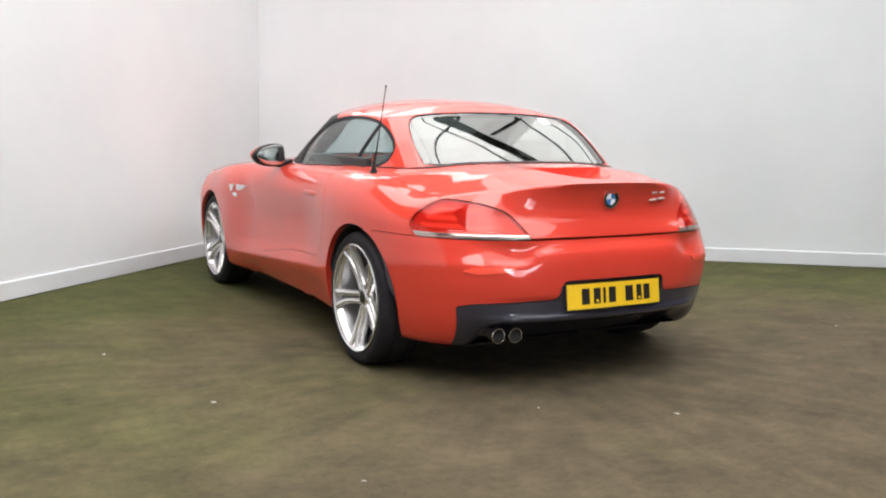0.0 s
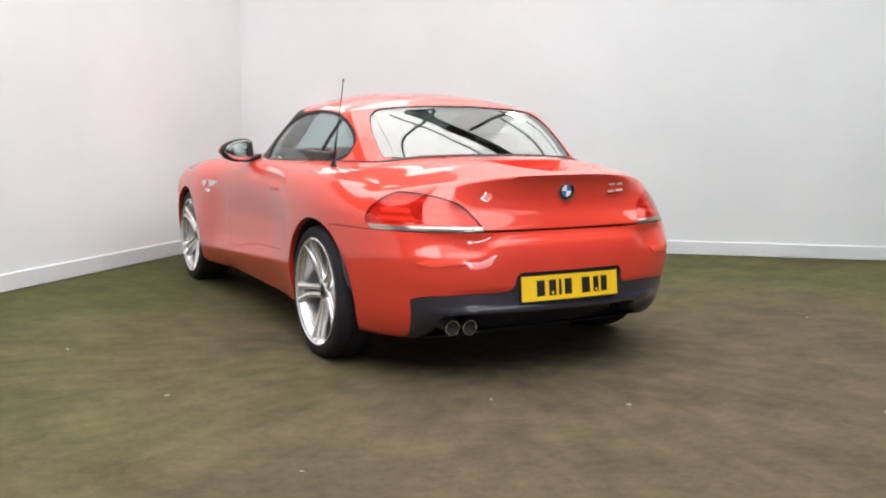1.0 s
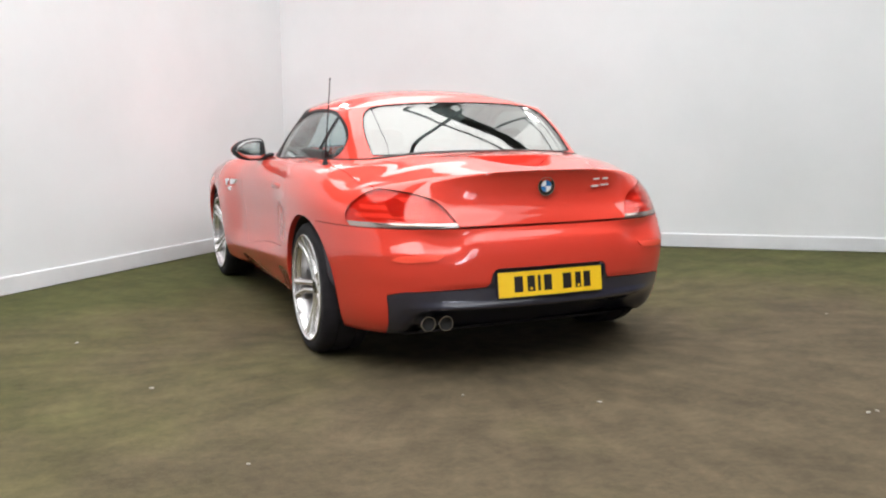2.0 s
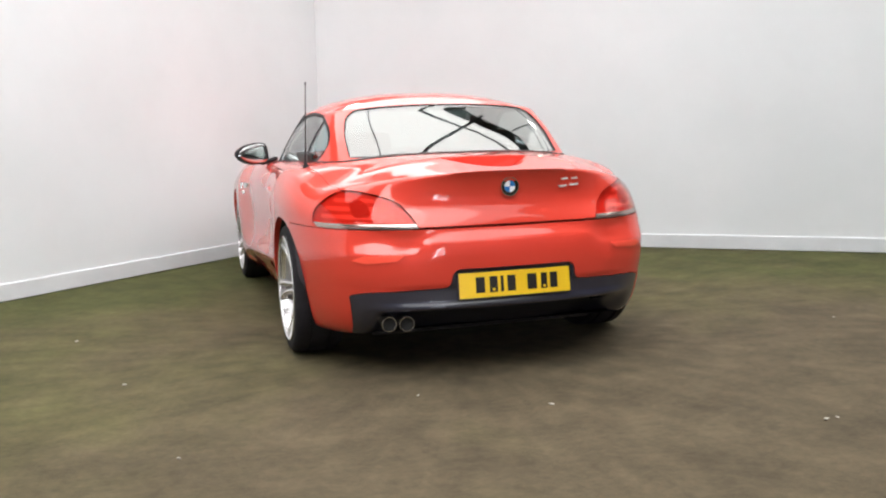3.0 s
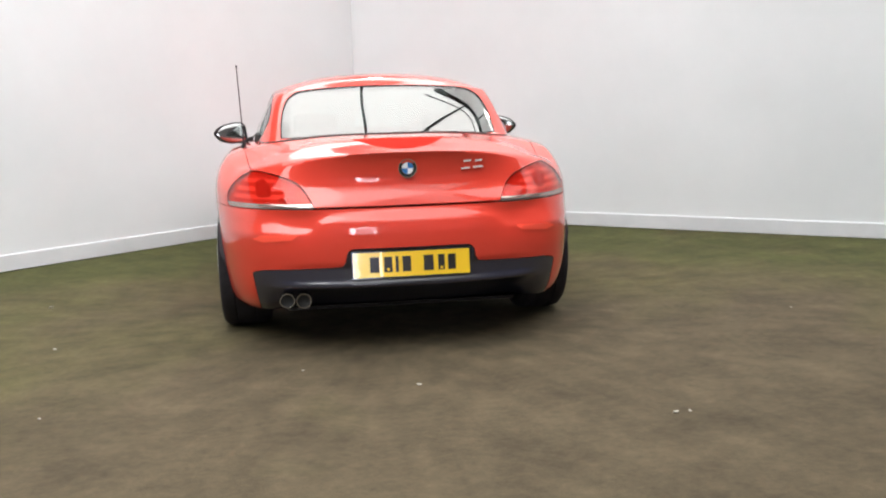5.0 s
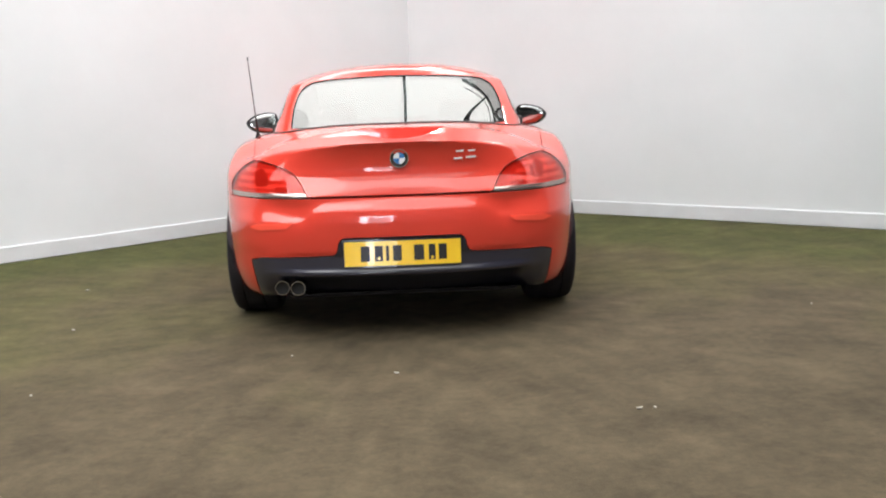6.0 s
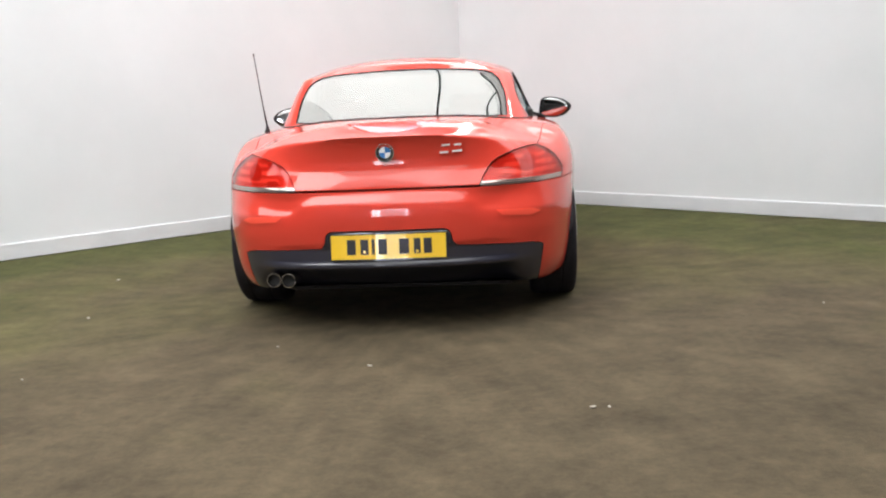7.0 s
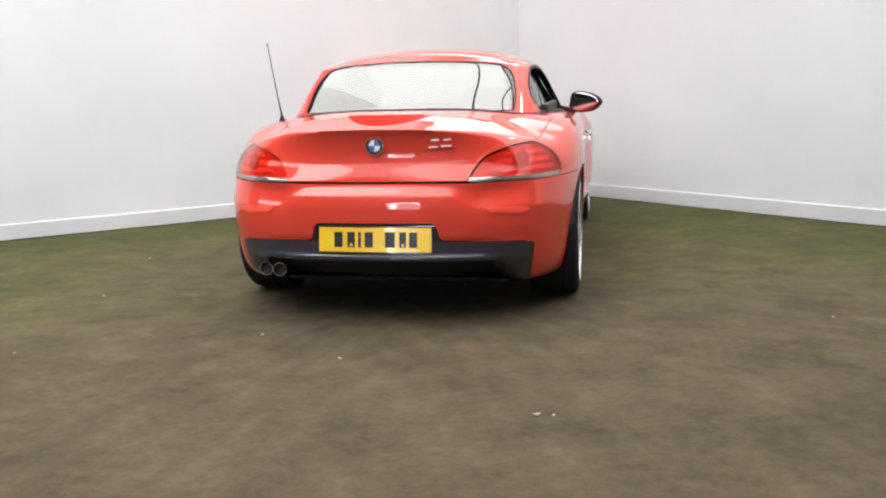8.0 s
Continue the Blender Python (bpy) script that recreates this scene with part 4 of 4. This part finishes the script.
for p, q in (((-0.042, 0.016), (-0.006, 0.018)), ((-0.052, -0.016), (-0.014, -0.014)), ((0.014, 0.016), (0.046, 0.018)), ((0.004, -0.012), (0.048, -0.010))):
    part("bar", bar(p, q, 0.008), MARK_SILVER, mark, smooth=False)

# number plate: yellow sheet in a dark frame, its signs as plain bars
BEND = 0.20      # the plate is bowed to follow the bumper
plate = new("number_plate")
plate.parent = car
plate.matrix_local = pose(0, -0.848, 0.4145, -7, 0, 0)


def bowed(x0, x1, half_h, y0, y1, n=20):
    """A thin slab that faces -y, bowed forward towards its ends."""
    bm = bmesh.new()
    rings = []
    for x in np.linspace(x0, x1, n + 1):
        o = BEND * x * x
        rings.append([bm.verts.new((x, o + y, z)) for y, z in ((y0, -half_h), (y0, half_h), (y1, half_h), (y1, -half_h))])
    for p, q in zip(rings, rings[1:]):
        for i in range(4):
            bm.faces.new((p[i], p[(i + 1) % 4], q[(i + 1) % 4], q[i]))
    bm.faces.new(rings[0])
    bm.faces.new(rings[-1])
    bmesh.ops.recalc_face_normals(bm, faces=bm.faces)
    return bm


part("frame", bowed(-0.2625, 0.2625, 0.058, 0.0, 0.010), VALANCE, plate, "dark plate holder")
part("sheet", bowed(-0.259, 0.259, 0.0545, -0.004, 0.001), PLATE, plate, "yellow reflective plate sheet")
for cx, wide in ((-0.166, 0.040), (-0.106, 0.036), (-0.067, 0.013), (-0.024, 0.038), (0.073, 0.044), (0.131, 0.030), (0.178, 0.036)):
    part("sign_bar", bowed(cx - wide / 2, cx + wide / 2, 0.034, -0.0055, -0.0036, 3), PLATE_INK, plate, "plain dark bar")


for cx, cz in ((-0.106, -0.022), (0.131, -0.024)):
    screw = disc(0.0065, 0.002, 16, y=-0.0054 + BEND * cx * cx)
    bmesh.ops.translate(screw, verts=screw.verts, vec=(cx, 0, cz))
    part("screw_cap", screw, PLATE, plate, "small yellow screw cap")

# exhaust pipes
for x, y_tip in ((-0.552, -0.752), (-0.479, -0.772)):
    bm = bmesh.new()
    rings = []
    for r, y in ((0.031, 0.16), (0.0325, 0.0), (0.0335, -0.003), (0.0325, -0.006), (0.030, -0.006), (0.0285, -0.003), (0.028, 0.06)):
        rings.append([bm.verts.new((r * math.cos(t), y, r * math.sin(t))) for t in np.linspace(0, 2 * math.pi, 40, endpoint=False)])
    for p, q in zip(rings, rings[1:]):
        for i in range(40):
            bm.faces.new((p[i], p[(i + 1) % 40], q[(i + 1) % 40], q[i]))
    bmesh.ops.recalc_face_normals(bm, faces=bm.faces)
    pipe = part("exhaust_pipe", bm, STEEL_TIP, car, "polished round exhaust tip", limit=50)
    pipe.location = (x, y_tip, 0.257)
    # near-black disc closes the pipe, painted for the shade inside it
    part("pipe_shade", disc(0.0283, 0.002, 32, y=0.014), PIPE_SHADE, pipe)


def on_rear(points, lift, deep):
    """A thin solid that follows the rear face within an outline."""
    me = cut(mesh_of(rind(BODY_SKIN, lift, -deep), "t"), prism(points, "y", -1.3, -0.3), "INTERSECT")
    base = moved(BODY_SKIN, lift)
    return skinned(me, base, tree_of(base))


# high brake light on the front wall of the scoop
def quad_slab(front, deep):
    bm = bmesh.new()
    a = [bm.verts.new(v) for v in front]
    b = [bm.verts.new((v[0], v[1] + deep, v[2])) for v in front]
    bm.faces.new(a)
    bm.faces.new(b[::-1])
    n = len(a)
    for i in range(n):
        bm.faces.new((a[i], b[i], b[(i + 1) % n], a[(i + 1) % n]))
    bmesh.ops.recalc_face_normals(bm, faces=bm.faces)
    bmesh.ops.bevel(bm, geom=bm.edges[:], offset=0.0015, segments=1, affect="EDGES")
    return bm


part("brake_light", quad_slab([(-0.155, -0.431, 0.903), (0.155, -0.431, 0.903), (0.214, -0.428, 0.946), (0.11, -0.427, 0.9525), (-0.11, -0.427, 0.9525), (-0.214, -0.428, 0.946)], 0.012), LENS_BRIGHT, car, "bright red high brake light in the boot lid", smooth=False)

# bright side vents behind the front wheels
for side in (-1, 1):
    def flank(y, z, d=0.0):
        return (side * (body_width(y, z, side_rim(y)) + d), y, z)
    for pts in ([(2.02, 0.735), (1.93, 0.742), (1.955, 0.70), (1.985, 0.69)], [(1.90, 0.742), (1.72, 0.745), (1.80, 0.715), (1.885, 0.705)], [(1.965, 0.683), (1.90, 0.693), (1.885, 0.668), (1.93, 0.662)]):
        bm = bmesh.new()
        a = [bm.verts.new(flank(y, z, 0.006)) for y, z in pts]
        b = [bm.verts.new(flank(y, z, -0.006)) for y, z in pts]
        bm.faces.new(a)
        bm.faces.new(b[::-1])
        for i in range(4):
            bm.faces.new((a[i], b[i], b[(i + 1) % 4], a[(i + 1) % 4]))
        bmesh.ops.recalc_face_normals(bm, faces=bm.faces)
        bmesh.ops.bevel(bm, geom=bm.edges[:], offset=0.003, segments=2, affect="EDGES")
        part("side_vent", bm, CHROME, car, "bright chrome side vent", limit=60)

# low red reflectors in the bumper
for side in (-1, 1):
    pts = rounded([(0.515, 0.531), (0.645, 0.520), (0.695, 0.534), (0.655, 0.552), (0.485, 0.557)], 0.008, 3)
    part("reflector", on_rear(pts if side > 0 else mirrored(pts), 0.004, 0.006), REFLECTOR, car, "red bumper reflector", smooth=False)

# aerial on the left shoulder
aerial = new("aerial")
aerial.parent = car
foot = BODY_TREE.ray_cast(Vector((-0.745, 0.09, 2)), Vector((0, 0, -1)))[0]
aerial.location = foot
tip = Vector((-0.753 - foot.x, -0.057 - foot.y, 1.314 - foot.z))
bm = bmesh.new()
bmesh.ops.create_cone(bm, segments=12, radius1=0.020, radius2=0.007, depth=0.035, cap_ends=True)
bmesh.ops.transform(bm, matrix=Matrix.Translation((0, -0.004, 0.014)) @ Matrix.Diagonal((0.8, 1.6, 1, 1)), verts=bm.verts)
part("aerial_foot", bm, BLACK_TRIM, aerial)


def rod(p, q, r0, r1, seg=10):
    p, q = Vector(p), Vector(q)
    bm = bmesh.new()
    bmesh.ops.create_cone(bm, segments=seg, radius1=r0, radius2=r1, depth=(q - p).length, cap_ends=True)
    m = (q - p).to_track_quat("Z", "Y").to_matrix().to_4x4()
    m.translation = (p + q) / 2
    bmesh.ops.transform(bm, matrix=m, verts=bm.verts)
    return bm


part("mast", rod((0, 0, 0.02), tip * 0.30, 0.0055, 0.0036), BLACK_TRIM, aerial)
part("whip", rod(tip * 0.30, tip, 0.0030, 0.0022), BLACK_TRIM, aerial)
part("tip", rod(tip * 0.985, tip * 1.012, 0.0042, 0.0036), BLACK_TRIM, aerial)

# door mirrors: a drop-shaped housing, pointed at its outer end, round a bulging glass
DROP = rounded([(-0.092, -0.030), (-0.080, 0.054), (-0.030, 0.063), (0.055, 0.046), (0.106, 0.002), (0.064, -0.046), (0.0, -0.061), (-0.072, -0.053)], [0.02, 0.03, 0.04, 0.05, 0.03, 0.05, 0.06, 0.03], 4)


def rings_of(outline, steps):
    """Closed rings of one outline, each scaled and set at its own depth, capped at both ends."""
    bm = bmesh.new()
    rings = [[bm.verts.new((x * k, y, z * k)) for x, z in outline] for k, y in steps]
    n = len(outline)
    for p, q in zip(rings, rings[1:]):
        for i in range(n):
            bm.faces.new((p[i], p[(i + 1) % n], q[(i + 1) % n], q[i]))
    bm.faces.new(rings[0])
    bm.faces.new(rings[-1])
    bmesh.ops.recalc_face_normals(bm, faces=bm.faces)
    return bm


for side in (-1, 1):
    mirror = new("door_mirror")
    mirror.parent = car
    mirror.matrix_local = pose(-0.884, 1.24, 0.952, 0, 0, 17) if side < 0 else pose(0.872, 1.24, 0.952, 0, 0, -12)
    drop = [(side * 1.12 * x, 1.12 * z) for x, z in DROP]
    shell_steps = [(0.90, -0.012), (0.90, -0.030), (0.96, -0.034), (1.0, -0.026), (1.01, -0.005)] + [(math.cos(t) ** 0.8, 0.088 * math.sin(t)) for t in (0.12, 0.35, 0.6, 0.85, 1.1, 1.3, 1.45)]
    housing = part("housing", rings_of(drop, shell_steps), [PAINT, BLACK_TRIM], mirror, "red mirror housing with a black rim", limit=50)
    for p in housing.data.polygons:
        p.material_index = 1 if p.center.y < 0.012 or p.center.z < -0.028 or p.center.x * side < -0.03 else 0
    part("mirror_glass", rings_of(drop, [(0.89, -0.014)] + [(0.89 * math.cos(t), -0.020 - 0.007 * math.sin(t)) for t in np.linspace(0, 1.5, 9)]), MIRROR_GLASS, mirror, "silver bulging mirror glass", limit=40).matrix_local = pose(0, -0.011, 0, -5 if side < 0 else 2, 0, -5)
    part("arm", box_bm((-0.055, -0.025, -0.012), (0.055, 0.03, 0.012), 0.01, 3), BLACK_TRIM, mirror).matrix_local = pose(-side * 0.112, 0.0, -0.046, 0, side * 16, 0)

# cockpit: two seats, dashboard, wheel
for side in (-1, 1):
    seat = new("seat")
    seat.parent = car
    seat.location = (side * 0.36, 0.62, 0.42)
    part("cushion", box_bm((-0.25, -0.1, 0.0), (0.25, 0.42, 0.16), 0.06, 3), LEATHER, seat)
    b = part("backrest", box_bm((-0.24, -0.07, 0.0), (0.24, 0.07, 0.50), 0.06, 3), LEATHER, seat)
    b.matrix_local = pose(0, -0.10, 0.08, 16, 0, 0)
    part("headrest", box_bm((-0.13, -0.05, 0.0), (0.13, 0.05, 0.15), 0.04, 3), LEATHER, seat).matrix_local = pose(0, -0.235, 0.50, 12, 0, 0)
part("dashboard", box_bm((-0.655, 1.22, 0.70), (0.655, 1.49, 0.90), 0.05, 3), LEATHER, car)
part("rear_shelf", box_bm((-0.62, 0.13, 0.80), (0.62, 0.26, 0.93), 0.02, 2), LEATHER, car)
bm = bmesh.new()
R, r = 0.18, 0.016
rings = []
for i in range(36):
    a = 2 * math.pi * i / 36
    rings.append([bm.verts.new(((R + r * math.cos(b)) * math.cos(a), r * math.sin(b), (R + r * math.cos(b)) * math.sin(a))) for b in np.linspace(0, 2 * math.pi, 8, endpoint=False)])
for i in range(36):
    p, q = rings[i], rings[(i + 1) % 36]
    for j in range(8):
        bm.faces.new((p[j], p[(j + 1) % 8], q[(j + 1) % 8], q[j]))
bmesh.ops.recalc_face_normals(bm, faces=bm.faces)
part("steering_wheel", bm, LEATHER, car).matrix_local = pose(0.36, 1.14, 0.82, -20, 0, 0)

# ---- pale chips of grit on the carpet ----
def chip(x, y, size, n):
    rnd = random.Random(n)
    bm = bmesh.new()
    bmesh.ops.create_icosphere(bm, subdivisions=1, radius=1)
    for v in bm.verts:
        v.co *= 0.7 + 0.6 * rnd.random()
    bmesh.ops.transform(bm, matrix=Matrix.Diagonal((size, size * 0.6, size * 0.35, 1)), verts=bm.verts)
    ob = part("chip", bm, GRIT, smooth=False)
    ob.matrix_basis = pose(x, y, size * 0.25, 0, 0, rnd.uniform(0, 180))
    tagged(ob, "small pale chip of grit lying on the carpet", "chip", "chips on the carpet")


for n, (x, y, size) in enumerate(((-1.918, 0.664, 0.013), (-1.655, -0.342, 0.013), (-0.498, -0.988, 0.009), (-0.043, -1.302, 0.012), (0.806, -1.846, 0.015), (0.862, -1.84, 0.009), (-1.46, -1.386, 0.010), (2.05, -0.43, 0.009))):
    chip(x, y, size, n)
